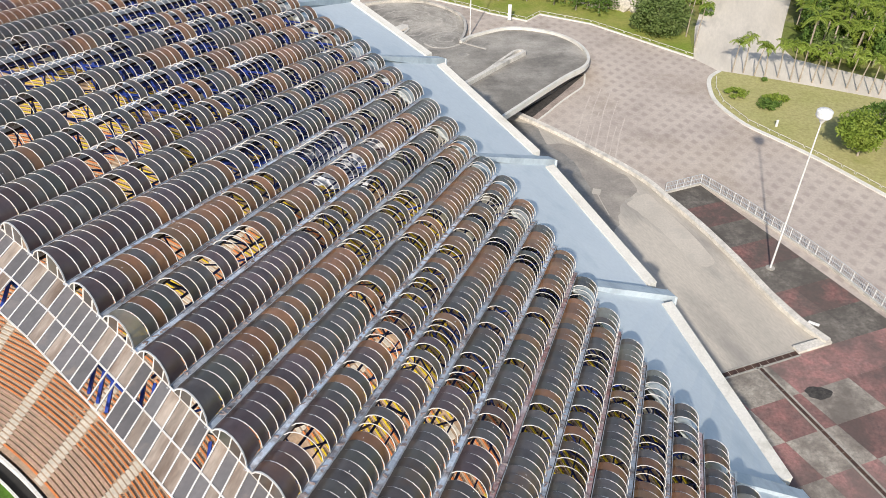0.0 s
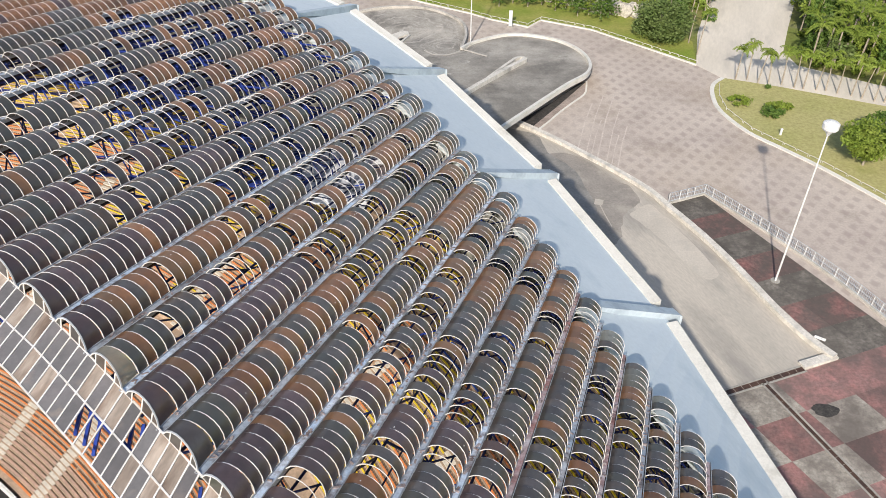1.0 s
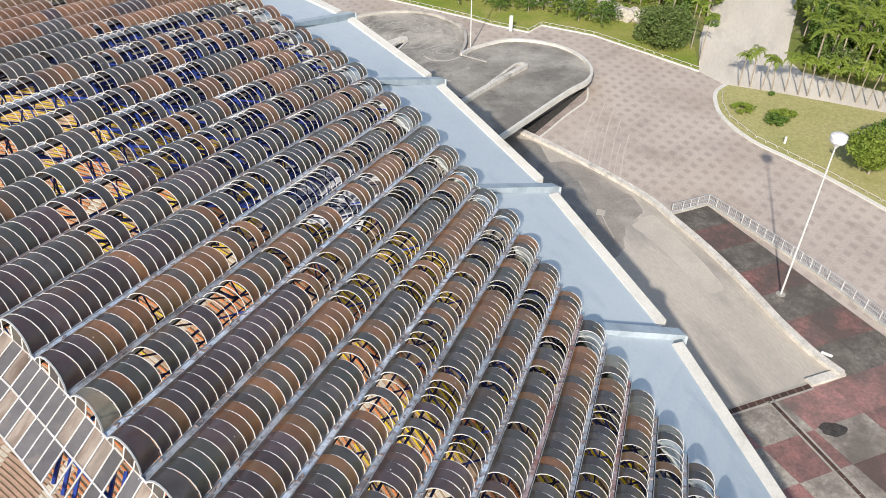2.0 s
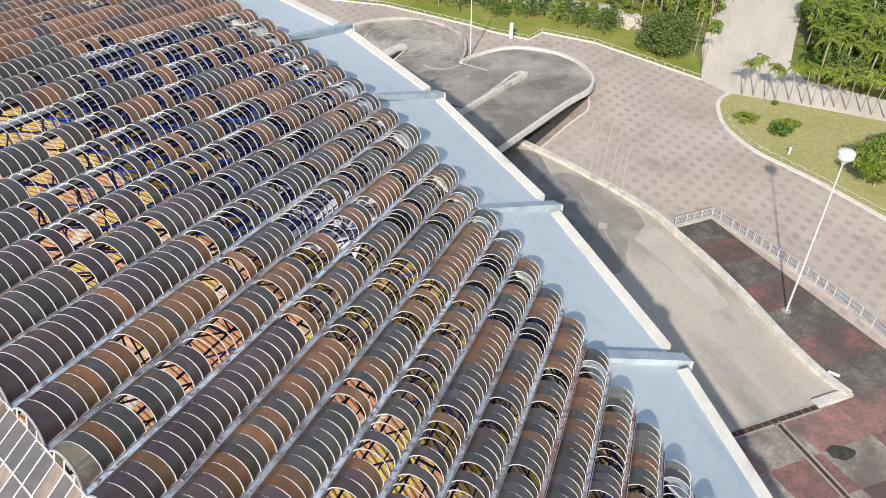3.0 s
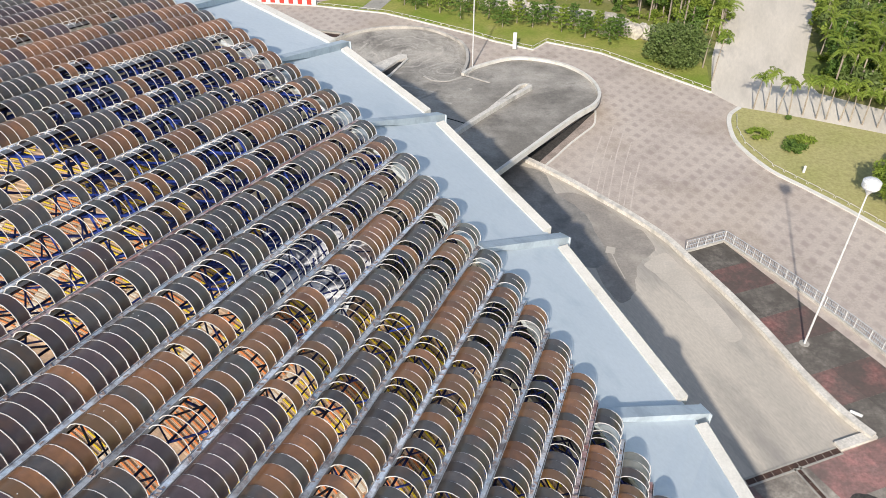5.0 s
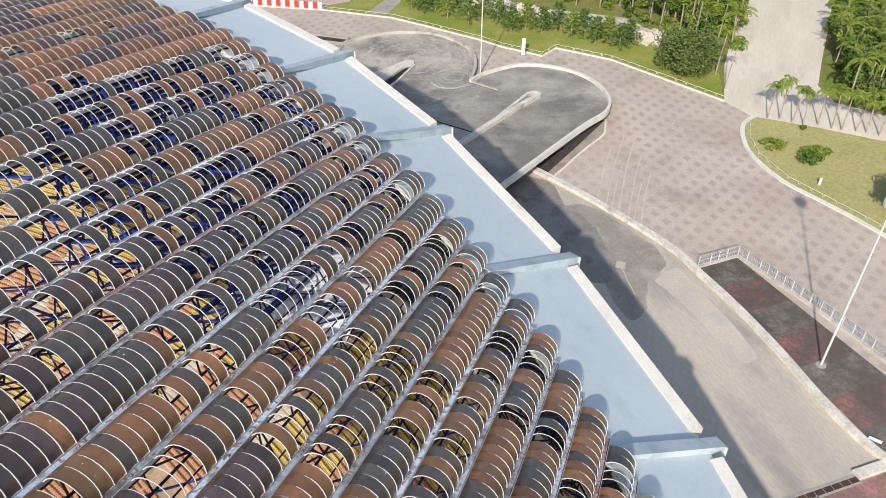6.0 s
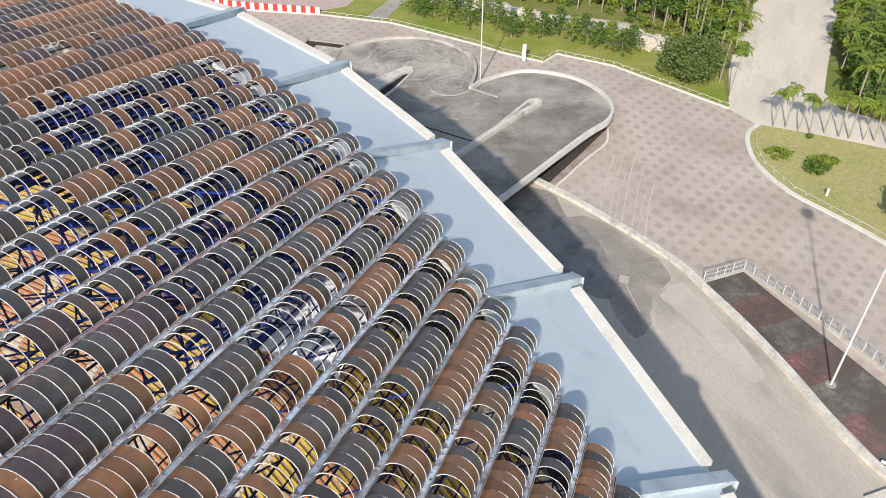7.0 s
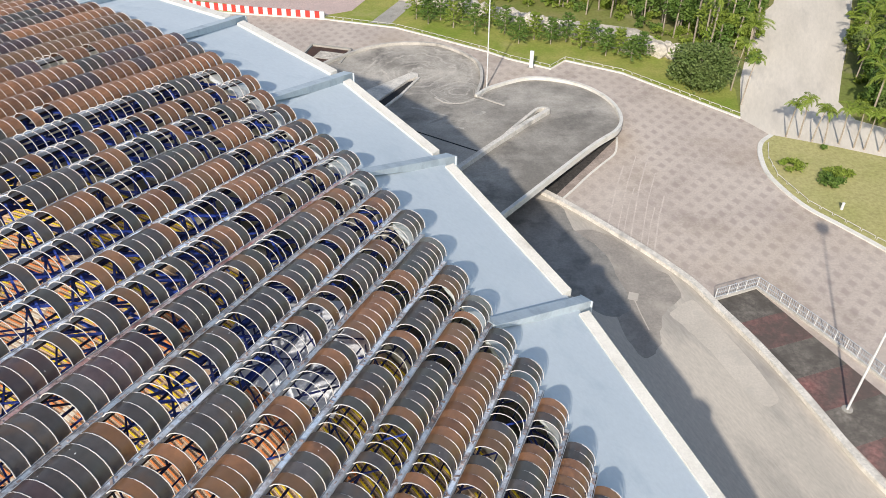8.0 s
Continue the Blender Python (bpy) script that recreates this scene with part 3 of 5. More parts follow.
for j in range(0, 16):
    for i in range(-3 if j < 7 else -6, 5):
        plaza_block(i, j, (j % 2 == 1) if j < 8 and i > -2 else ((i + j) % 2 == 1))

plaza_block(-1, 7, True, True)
# a black round stain and a little moss on the blocks
bm = bmesh.new()
ring_ = []
for i in range(22):
    a = 2 * math.pi * i / 22
    r = 1.0 + 0.06 * math.sin(3 * a + 1) + 0.04 * math.sin(7 * a) + random.uniform(-0.05, 0.05)
    ring_.append(bm.verts.new((38.5 + 1.35 * r * math.cos(a), 52.0 + 0.85 * r * math.sin(a), 0.018)))
bm.faces.new(ring_)
bmesh.ops.triangulate(bm, faces=bm.faces[:])
tagged(part("fire_stain", bm, M_BLACKENING), "black burnt patch on the paving", "stain", kind="structure")
# drain slots, not sunk: a dark brown strip paints each recess
for a, b, w in (((28.3, 53.9), (38.4, 57.6), 0.55), ((33.5, 55.6), (41.6, 36.2), 0.4)):
    drain = tagged(empty("drain", (*a, 0)), "rusty brown drain channel in the paving", "drain")
    L = Vector((b[0] - a[0], b[1] - a[1], 0))
    s = Vector((-L.y, L.x, 0)).normalized()
    for sgn in (-1, 1):
        o = bar("edge", s * sgn * (w / 2 + 0.12) + Vector((0, 0, 0.03)), L + s * sgn * (w / 2 + 0.12) + Vector((0, 0, 0.03)), 0.2, M_CONC, drain, 0.06)
    n = int(L.length / 0.9)
    for i in range(n):
        p, q = L * (i / n), L * ((i + 0.94) / n)
        bar("grate", p + Vector((0, 0, 0.022)), q + Vector((0, 0, 0.022)), w, M_RECESS, drain, 0.02)

# far lawn, verge and roads beyond
verge = tagged(slab("grass_verge", FAR_KERB + [(47.5, 141), (43.5, 153), (34, 165), (19, 170), (7, 175.5), (-8, 182), (-110, 205)], -0.05, 0.14, M_GRASS),
               "green grass verge beyond the plaza kerb", "grass", kind="structure")
lawn = tagged(slab("lawn", smooth_line(LAWN_EDGE)[::-1] + [(58.1, 122.3), (71.2, 116.3), (95, 105.5), (110, 60)], -0.05, 0.14, M_LAWN),
              "mown yellowish green lawn island", "lawn", kind="structure")
kerb_far = tagged(ribbon("kerb_far", FAR_KERB, 0.35, -0.03, 0.2, M_CREAM), "pale kerb along the grass verge", "kerb", kind="structure")
kerb_lawn = tagged(ribbon("kerb_lawn", smooth_line(LAWN_EDGE), 0.7, -0.03, 0.17, M_CREAM), "pale kerb round the lawn", "kerb", kind="structure")
road_far = tagged(slab("road_far", [(45.7, 131.1), (49.0, 125.8), (58.1, 122.6), (71.2, 116.6), (100, 103), (103, 110), (75, 123.5), (64, 131), (63.5, 137), (68.1, 147.7), (76, 165), (84, 184), (98, 215),
                                    (82, 222), (66, 180), (60, 172), (55, 159.3), (49.5, 145)], -0.05, 0.03, M_FARROAD),
                  "wide pale concrete avenue between trees", "road", kind="structure")
track = tagged(slab("stone_track", [(6.8, 170.5), (18.9, 165.5), (33.8, 160.8), (41.5, 150.5), (43.5, 153.5), (35, 166), (19, 171), (7, 176.5), (-12, 184), (-13, 180)], 0.0, 0.2, M_STONE),
               "pale rough stone strip behind young trees", "track", kind="structure")
side_road = tagged(slab("side_road", [(-17.6, 167.9), (-13.6, 167.1), (-8.0, 182), (0, 205), (-8, 206), (-11.6, 182)], -0.04, 0.17, M_CONC), "narrow grey side road crossing the verge", "road", kind="structure")
pink_yard = tagged(slab("pink_yard", [(-100, 184), (-60, 180.2), (-27, 171.5), (-22, 174), (-16, 190), (-30, 215), (-110, 215)], -0.04, 0.17, M_PINK), "pinkish yard behind the barrier", "ground", kind="structure")


# ---- ramp decks ----
def deck_z(x, y):
    return max(0.8 + (135 - y) * 0.08, 0.22)


DECK1 = smooth_line([(-1.5, 88.0), (7.5, 100.6), (19.6, 117.5), (24.7, 123.9), (25.9, 130.1), (24.2, 136.8), (19.7, 142.0), (12.4, 143.5), (5.9, 139.6), (3.2, 135.9)], 6)
DECK2 = smooth_line([(3.2, 135.9), (4.3, 143.9), (3.1, 150.6), (-2.2, 156.2), (-6.5, 157.6), (-11.8, 157.4), (-16.0, 155.8), (-19.9, 152.8), (-26, 146), (-34, 134)], 6)
# the deck is laid in strips so that its slope is true
bm = bmesh.new()
outline = DECK1 + DECK2[1:] + [(-20, 112), (-8, 95)]
vs = [bm.verts.new((x, y, 0)) for x, y in outline]
bm.faces.new(vs)
for yy in list(range(90, 158, 4)) + [142.25]:
    bmesh.ops.bisect_plane(bm, geom=bm.verts[:] + bm.edges[:] + bm.faces[:], plane_co=(0, yy, 0), plane_no=(0, 1, 0))
for v in bm.verts:
    v.co.z = deck_z(v.co.x, v.co.y)
bmesh.ops.recalc_face_normals(bm, faces=bm.faces)
if sum(f.normal.z for f in bm.faces) < 0:
    bmesh.ops.reverse_faces(bm, faces=bm.faces)
ex = bmesh.ops.extrude_face_region(bm, geom=bm.faces[:])
for v in [g for g in ex["geom"] if isinstance(g, bmesh.types.BMVert)]:
    v.co.z = max(v.co.z - 0.4, -0.04)
bmesh.ops.recalc_face_normals(bm, faces=bm.faces)
bmesh.ops.triangulate(bm, faces=[f for f in bm.faces if len(f.verts) > 4])
ramp_deck = tagged(part("ramp_deck", bm, M_DECK), "stained grey concrete ramp deck with rounded ends", "ramp", kind="structure")
for nm, line in (("parapet_ramp_1", DECK1), ("parapet_ramp_2", DECK2)):
    tagged(ribbon(nm, [(x, y, deck_z(x, y)) for x, y in line], 0.5, -0.4, 0.5, M_CREAM if nm == "parapet_ramp_1" else M_RIM), "low concrete upstand along the ramp edge", "wall", kind="structure")
tagged(slab("pavement_stained", [(14.0, 108.7), (15.1, 108.1), (17.1, 110.8), (19.1, 113.7), (21.5, 116.8), (23.8, 119.7), (24.4, 122.1), (24.4, 123.6), (20.0, 117.3)], 0.0, 0.006, M_PAVE_DARK), "brown stained paving beside the ramp", "pavement", kind="structure")
# flat black strip along the foot of the ramp edge
tagged(slab("drain_ramp", [(11.4, 109.9), (14.0, 108.7), (20.0, 117.3), (24.9, 124.6), (23.6, 124.1), (18.4, 117.4)], 0.0, 0.012, M_BLACKENING), "black wet strip at the foot of the ramp edge", "stain", kind="structure")
# footpath kerb under the ramp's edge
tagged(ribbon("kerb_ramp", smooth_line([(15.1, 108.1), (17.1, 110.8), (19.1, 113.7), (21.5, 116.8), (23.8, 119.7), (24.5, 122.1), (24.9, 124.6)], 3), 0.3, 0.0, 0.12, M_CREAM), "thin pale kerb below the ramp", "kerb", kind="structure")


def on_deck(pts, dz=0.0):
    return [(x, y, deck_z(x, y) + dz) for x, y in pts]


# first well: one long upstand, a loop round a small black plate coloured as the shaded opening
tagged(ribbon("wall_well_1", on_deck([(-0.4, 109.0), (5.4, 117.6), (11.0, 125.3), (14.6, 129.9)]), 0.75, -0.1, 0.75, M_WELL), "long concrete upstand dividing the ramp deck", "wall", kind="structure")
tagged(ribbon("wall_well_1_loop", on_deck(smooth_line([(7.2, 120.6), (8.6, 123.2), (11.6, 128.4), (12.7, 130.2), (13.9, 130.9), (14.8, 130.3)], 4)), 0.5, -0.1, 0.6, M_WELL), "curved concrete upstand round a light well", "wall", kind="structure")
tagged(slab("well_1_void", [(8.8, 122.9), (12.8, 128.4), (14.1, 130.1), (13.0, 130.1), (11.6, 128.0)], lambda x, y: deck_z(x, y) - 0.05, lambda x, y: deck_z(x, y) + 0.012, M_DARK), "dark opening of the light well", "opening", kind="structure")
# second well: a black wedge plate, coloured as its shaded depth, between a wide pale wall and a thin one
tagged(slab("wall_well_2", [(-17.5, 135.2), (-13.6, 132.4), (-8.6, 142.4), (-6.8, 143.8), (-7.0, 145.2), (-8.2, 145.4), (-9.2, 144.4)], lambda x, y: deck_z(x, y) - 0.2, lambda x, y: deck_z(x, y) + 0.25, M_WELL), "wide concrete upstand beside a light well", "wall", kind="structure")
tagged(ribbon("wall_well_2_side", on_deck([(-14.0, 126.2), (-11.4, 131.4), (-9.3, 136.1), (-6.7, 143.4)]), 0.4, -0.1, 0.3, M_WELL), "thin concrete upstand beside a light well", "wall", kind="structure")
tagged(slab("well_2_void", [(-16.0, 128.4), (-14.1, 126.6), (-11.6, 131.6), (-9.5, 136.3), (-7.1, 142.9), (-8.4, 142.2), (-13.3, 132.4)], lambda x, y: deck_z(x, y) - 0.05, lambda x, y: deck_z(x, y) + 0.015, M_DARK), "dark wedge-shaped opening of the light well", "opening", kind="structure")
# joint across the deck, and low pale kerbs where the two curves meet
tagged(ribbon("deck_joint", on_deck([(-7.4, 123.6), (-1.2, 119.4), (3.7, 116.1)]), 0.28, -0.02, 0.03, M_DARK), "dark open joint across the ramp deck", "joint", kind="structure")
tagged(ribbon("kerb_deck", on_deck(smooth_line([(3.4, 136.2), (5.4, 134.6), (7.8, 132.6)], 4)), 0.3, -0.05, 0.12, M_RIM), "low pale kerb on the ramp deck", "kerb", kind="structure")
tagged(ribbon("kerb_deck_curve", on_deck(smooth_line([(3.0, 135.4), (0.8, 133.4), (-1.8, 133.6), (-3.6, 135.6)], 5)), 0.3, -0.05, 0.08, M_RIM), "low curved pale kerb on the ramp deck", "kerb", kind="structure")


# pale marks left on the deck
for pts, w in (([(-7.3, 131.4), (-5.2, 130.5), (-2.8, 129.0)], 0.55), ([(-4.8, 125.0), (-3.0, 126.6), (-1.5, 128.4)], 0.6), ([(-2.9, 129.3), (-1.3, 128.2)], 0.5), ([(-0.8, 124.6), (1.2, 123.9)], 0.45)):
    tagged(ribbon("dust_streak", on_deck(smooth_line(pts, 4)), w, -0.02, 0.012, M_DUST), "pale scraped streak on the ramp deck", "stain", kind="structure")
spot = [(3.6 + 1.1 * math.cos(a) * (1 + 0.15 * math.sin(3 * a)), 129.8 + 0.8 * math.sin(a)) for a in [math.pi * i / 9 for i in range(18)]]
tagged(slab("dust_spot", spot, lambda x, y: deck_z(x, y) - 0.02, lambda x, y: deck_z(x, y) + 0.012, M_DUST), "round pale spot on the ramp deck", "stain", kind="structure")


# ---- stadium shell under the roof ----
ks = [k * 0.5 for k in range(-56, 65)]
# blue roof slab between the vault ends and the parapet, one bay between two cross beams
for (k0, _), (k1, _) in zip(PARAPET, PARAPET[1:]):
    n = 8
    v, f = [], []
    for i in range(n + 1):
        k = k0 + (k1 - k0) * i / n
        a = on_roof(k, u_out(k) - 1.6, -0.28)
        b = parapet_at(k)
        for p in (a, b, b - Vector((0, 0, 0.5)), a - Vector((0, 0, 0.5))):
            v.append(p)
    for i in range(n):
        for q in range(4):
            f.append((4 * i + q, 4 * i + (q + 1) % 4, 4 * i + 4 + (q + 1) % 4, 4 * i + 4 + q))
    f += [(0, 1, 2, 3), (4 * n + 3, 4 * n + 2, 4 * n + 1, 4 * n)]
    me = mesh("roof_slab", v, f, M_SLAB)
    tagged(put("roof_slab", me), "weathered pale blue roof slab with vault shadows", "roof", "bays of the roof slab", "structure")
    # cream parapet on the outer edge, stopping short of the cross beams
    line = []
    for i in range(9):
        k = k0 + (k1 - k0) * (0.06 + 0.88 * i / 8)
        p = parapet_at(k)
        line.append((p.x, p.y, p.z))
    tagged(ribbon("parapet", line, 0.95, -0.7, 0.42, M_CREAM), "cream painted concrete parapet with stains", "parapet", "parapets of the roof edge", "structure")
    # facade below
    line = []
    for i in range(5):
        k = k0 + (k1 - k0) * i / 4
        p = parapet_at(k) - AX * 1.4
        line.append((p.x, p.y))
    low = min(parapet_at(k0).z, parapet_at(k1).z)
    tagged(ribbon("wall_facade", line, 0.4, 0.0, low - 0.55, M_CREAM), "plain pale facade below the roof edge", "wall", kind="structure")


def cross_beam(k):
    b = parapet_at(k)
    kb = k - float(np.interp(k, (-3, 2.5, 9, 15, 21), (0.0, 0.4, 1.0, 1.7, 2.0)))
    a = on_roof(kb, u_out(kb) - 0.2, 0.0)
    t = (b - a).normalized()
    s = Vector((t.y, -t.x, 0)).normalized() * 0.5
    end = b + t * 1.7
    beam = tagged(empty("cross_beam", a), "pale blue roof cross beam overhanging the parapet", "beam", "roof cross beams")
    v, f = [], []
    # tapered box: low at the vaults, deep at the nose
    sec = [(a, 0.12, 0.2), (b - t * 1.2, 0.5, 0.5), (end, 0.6, 0.8)]
    for p, hi, lo in sec:
        for sd, z in ((-1, -lo), (1, -lo), (1, hi), (-1, hi)):
            v.append(p + s * sd + Vector((0, 0, z)) - a)
    for i in range(2):
        for q in range(4):
            f.append((4 * i + q, 4 * i + (q + 1) % 4, 4 * i + 4 + (q + 1) % 4, 4 * i + 4 + q))
    f += [(3, 2, 1, 0), (8, 9, 10, 11)]
    put("body", mesh("body", v, f, M_BEAM), beam)
    # lighter nose plate
    v, f = [], []
    box_into(v, f, end - a + t * 0.06 + Vector((0, 0, -0.15)), t * 0.08, s * 1.25, Vector((0, 0, 0.72)))
    put("nose_plate", mesh("nose_plate", v, f, M_SLAB), beam, None, "paler nose plate")


for k, _ in PARAPET[1:-1]:
    cross_beam(k)

# floors behind the stand and of the moat, the concourse's coloured dark as shade
line = [parapet_at(k) - AX * 2.2 for k in (27, 21, 15, 9, 2.5, -2.5, -8, -14, -20, -28)]
tagged(slab("concourse_floor", [(p.x, p.y) for p in line] + [(-100, 118), (-78, 60), (-40, 44), (-15, 0), (20, -20)], -0.03, 0.02, M_WET_SHADE), "concourse floor under the roof, coloured dark as shade", "floor", kind="structure")
# ---- stands ----
BOWL = Vector((-74.6, -6.0, 0))
R0 = 60.0
MOAT = 1.7
ROWS_N = 82
A0, A1 = radians(8), radians(108)


def bowl(r, a, z):
    return BOWL + Vector((math.cos(a) * r, math.sin(a) * r, z))


def row_r(i):
    return R0 + 0.35 + 0.42 * i + (1.3 if i > 37 else 0)


def row_z(i):
    return 1.1 + 0.225 * i + (0.4 if i > 37 else 0)


v, f = [], []
NSEG = 60
prof = [(R0, 0.05), (R0 + 0.01, 1.1)]
for i in range(ROWS_N):
    prof.append((row_r(i), row_z(i)))
    prof.append((row_r(i) + (0.415 if i != 37 else 1.715), row_z(i)))
prof.append((prof[-1][0] + 0.05, 0.0))
for s in range(NSEG + 1):
    a = A0 + (A1 - A0) * s / NSEG
    for r, z in prof:
        v.append(bowl(r, a, z))
m_ = len(prof)
for s in range(NSEG):
    for i in range(m_ - 1):
        f.append((s * m_ + i, s * m_ + i + 1, (s + 1) * m_ + i + 1, (s + 1) * m_ + i))
terrace = tagged(put("terrace", mesh("terrace", v, f, M_STEP)), "stepped concrete grandstand terrace", "grandstand", kind="structure")
pitch = tagged(slab("pitch", [(BOWL.x + math.cos(A0 + (A1 - A0) * i / 30) * (R0 - MOAT), BOWL.y + math.sin(A0 + (A1 - A0) * i / 30) * (R0 - MOAT)) for i in range(31)] + [(-140, 60), (-140, -40), (-20, -60)], -0.04, 0.06, M_PITCH),
               "green playing field", "grass", kind="structure")
ring = [A0 + (A1 - A0) * i / 40 for i in range(41)]
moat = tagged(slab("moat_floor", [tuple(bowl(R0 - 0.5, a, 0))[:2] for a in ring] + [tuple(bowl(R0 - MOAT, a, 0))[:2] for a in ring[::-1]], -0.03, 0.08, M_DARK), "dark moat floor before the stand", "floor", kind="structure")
wall_pitch = tagged(ribbon("wall_pitch", [tuple(bowl(R0 - 0.4, A0 + (A1 - A0) * i / 40, 0))[:2] for i in range(41)], 0.25, 0.0, 1.15, M_WHITE), "white wall in front of the stand", "wall", kind="structure")
tagged(ribbon("wall_pitch_low", [tuple(bowl(R0 - MOAT, A0 + (A1 - A0) * i / 40, 0))[:2] for i in range(41)], 0.2, 0.0, 0.5, M_WHITE), "low white kerb round the field", "kerb", kind="structure")
AISLES = [radians(a) for a in (15, 22, 29, 36, 43.5, 50.5, 57.0, 63.5, 70, 77, 84, 91, 98)]


def seat_into(v, f, r, a, z):
    """A shell seat: pan, and behind it a dark box that paints the shaded gap between backs."""
    c = bowl(r + 0.17, a, z)
    rad, tan = Vector((math.cos(a), math.sin(a), 0)), Vector((-math.sin(a), math.cos(a), 0))
    box_into(v, f, c - rad * 0.05 + Vector((0, 0, 0.1)), rad * 0.06, tan * 0.12, Vector((0, 0, 0.035)))
    box_into(v, f, c + rad * 0.055 + Vector((0, 0, 0.15)), rad * 0.04, tan * 0.045, Vector((0, 0, 0.045)))


def seat_colour(i, a):
    """Orange below, with yellow blocks in the upper half and a little blue at the top."""
    d = math.degrees(a)
    block = int((d - 8) / 3.25)
    stripe = abs((d - 51.6 + 4.65) % 9.3 - 4.65)
    if i < 30:
        return 0
    if i < 67:
        return 1 if stripe < 1.5 or (i > 53 and abs((d - 48.6 + 4.65) % 9.3 - 4.65) < 0.5) else 0
    return 2 if block % 7 == 0 else 1


bins = [([], []), ([], []), ([], [])]
for i in range(9, ROWS_N):
    if i == 37:
        continue
    r = row_r(i)
    n = int((A1 - A0) * r / 0.26)
    for s in range(n):
        a = A0 + (A1 - A0) * (s + 0.5) / n
        if min(abs(a - q) for q in AISLES) * r < 0.75:
            continue
        if random.random() < 0.02:
            continue
        seat_into(*bins[seat_colour(i, a)], r, a, row_z(i))
for (v, f), m, w in zip(bins, (M_ORANGE, M_YELLOW, M_SEATBLUE), ("orange", "yellow", "blue")):
    me = mesh("stadium_seats", v, f, m)
    me.materials.append(M_SEAT_DARK)
    me.polygons.foreach_set("material_index", [1 if (q // 6) % 2 else 0 for q in range(len(f))])
    tagged(put("stadium_seats", me), "rows of %s plastic stadium seats on the terrace" % w, "seats", kind="stuff")
# dark screen wall behind the top row
tagged(ribbon("wall_back", [tuple(bowl(row_r(ROWS_N - 1) + 0.7, A0 + (A1 - A0) * i / 40, 0))[:2] for i in range(41)], 0.3, 0.0, row_z(ROWS_N - 1) + 1.0, M_CONC), "grey concrete wall behind the top row of seats", "wall", kind="structure")
# long benches in the lowest rows
for i in range(0, 9):
    for a, b in zip(AISLES[3:9], AISLES[4:10]):
        pts = [bowl(row_r(i) + 0.2, a + (b - a) * (0.09 + 0.82 * t / 4), row_z(i)) for t in range(5)]
        thing = tagged(empty("bench"), "pale pink bench row at the foot of the stand" if i else "orange bench row at the foot of the stand", "bench", "benches of the stand")
        put("plank", ribbon("bench_plank", [(p.x, p.y, p.z) for p in pts], 0.18, 0.15, 0.21, M_BENCH if i else M_ORANGE).data, thing)
        bpy.data.objects.remove(bpy.data.objects["bench_plank"])
        for p in (pts[0], pts[2], pts[4]):
            bar("leg", p, p + Vector((0, 0, 0.155)), 0.12, M_SEAT_DARK, thing)
# stairs in the aisles
for a in AISLES:
    st = tagged(empty("aisle_stair", bowl(R0, a, 0)), "pale concrete aisle stair in the stand", "stairs", "aisle stairs")
    rad, tan = Vector((math.cos(a), math.sin(a), 0)), Vector((-math.sin(a), math.cos(a), 0))
    for i in range(0, 60):
        v, f = [], []
        box_into(v, f, bowl(row_r(i) - 0.1, a, row_z(i) - 0.055) - bowl(R0, a, 0), rad * 0.15, tan * 0.62, Vector((0, 0, 0.06)))
        put("step", mesh("step", v, f, M_AISLE), st)
# white sheet-covered platform hung below the roof
def sheet_at(u, w, dz=0.0):
    """A point of the platform's sheet, u along the vaults and w across them; its lower hem droops."""
    return AX * u + AC * w + Vector((0, 0, 27.55 - 0.1 * (w + 25.3) - 0.04 * (u - 48.0) - 0.35 * max(45.2 - u, 0.0) + dz))


O = sheet_at(48.0, -25.3, -0.3)
board = tagged(empty("covered_platform", O), "white sheet-covered platform hung below the roof", "platform")
wrinkle = random.Random(12)
v, f = [], []
NU, NK = 18, 16
U_A, U_B, W_A, W_B = 43.9, 52.0, -29.6, -21.2
for a in range(NK + 1):
    for b in range(NU + 1):
        hem = wrinkle.uniform(-0.15, 0.15) if b in (0, NU) else 0.0
        p = sheet_at(U_A + (U_B - U_A) * b / NU + hem, W_A + (W_B - W_A) * a / NK, wrinkle.uniform(-0.06, 0.06)) - O
        v += [p, p - Vector((0, 0, 0.05))]
at_ = lambda a, b, low: (a * (NU + 1) + b) * 2 + low
for a in range(NK):
    for b in range(NU):
        f.append((at_(a, b, 0), at_(a + 1, b, 0), at_(a + 1, b + 1, 0), at_(a, b + 1, 0)))
        f.append((at_(a, b + 1, 1), at_(a + 1, b + 1, 1), at_(a + 1, b, 1), at_(a, b, 1)))
for a in range(NK):
    for b in (0, NU):
        f.append((at_(a, b, 0), at_(a + 1, b, 0), at_(a + 1, b, 1), at_(a, b, 1)))
for b in range(NU):
    for a in (0, NK):
        f.append((at_(a, b, 0), at_(a, b + 1, 0), at_(a, b + 1, 1), at_(a, b, 1)))
put("top_sheet", mesh("top_sheet", v, f, M_TARP), board, None, "wrinkled white sheet with grey lettering")
for row, n in ((47.4, 6), (46.2, 13)):
    for j in range(n):
        if (j * 5 + n) % 6:
            v, f = [], []
            box_into(v, f, sheet_at(row - 0.03 * j, W_B - 0.7 - 0.4 * j, 0.07) - O, AX * 0.2, AC * (0.05 + 0.04 * (j % 3)), Vector((0, 0, 0.012)))
            put("lettering_bar", mesh("lettering_bar", v, f, M_INK), board)
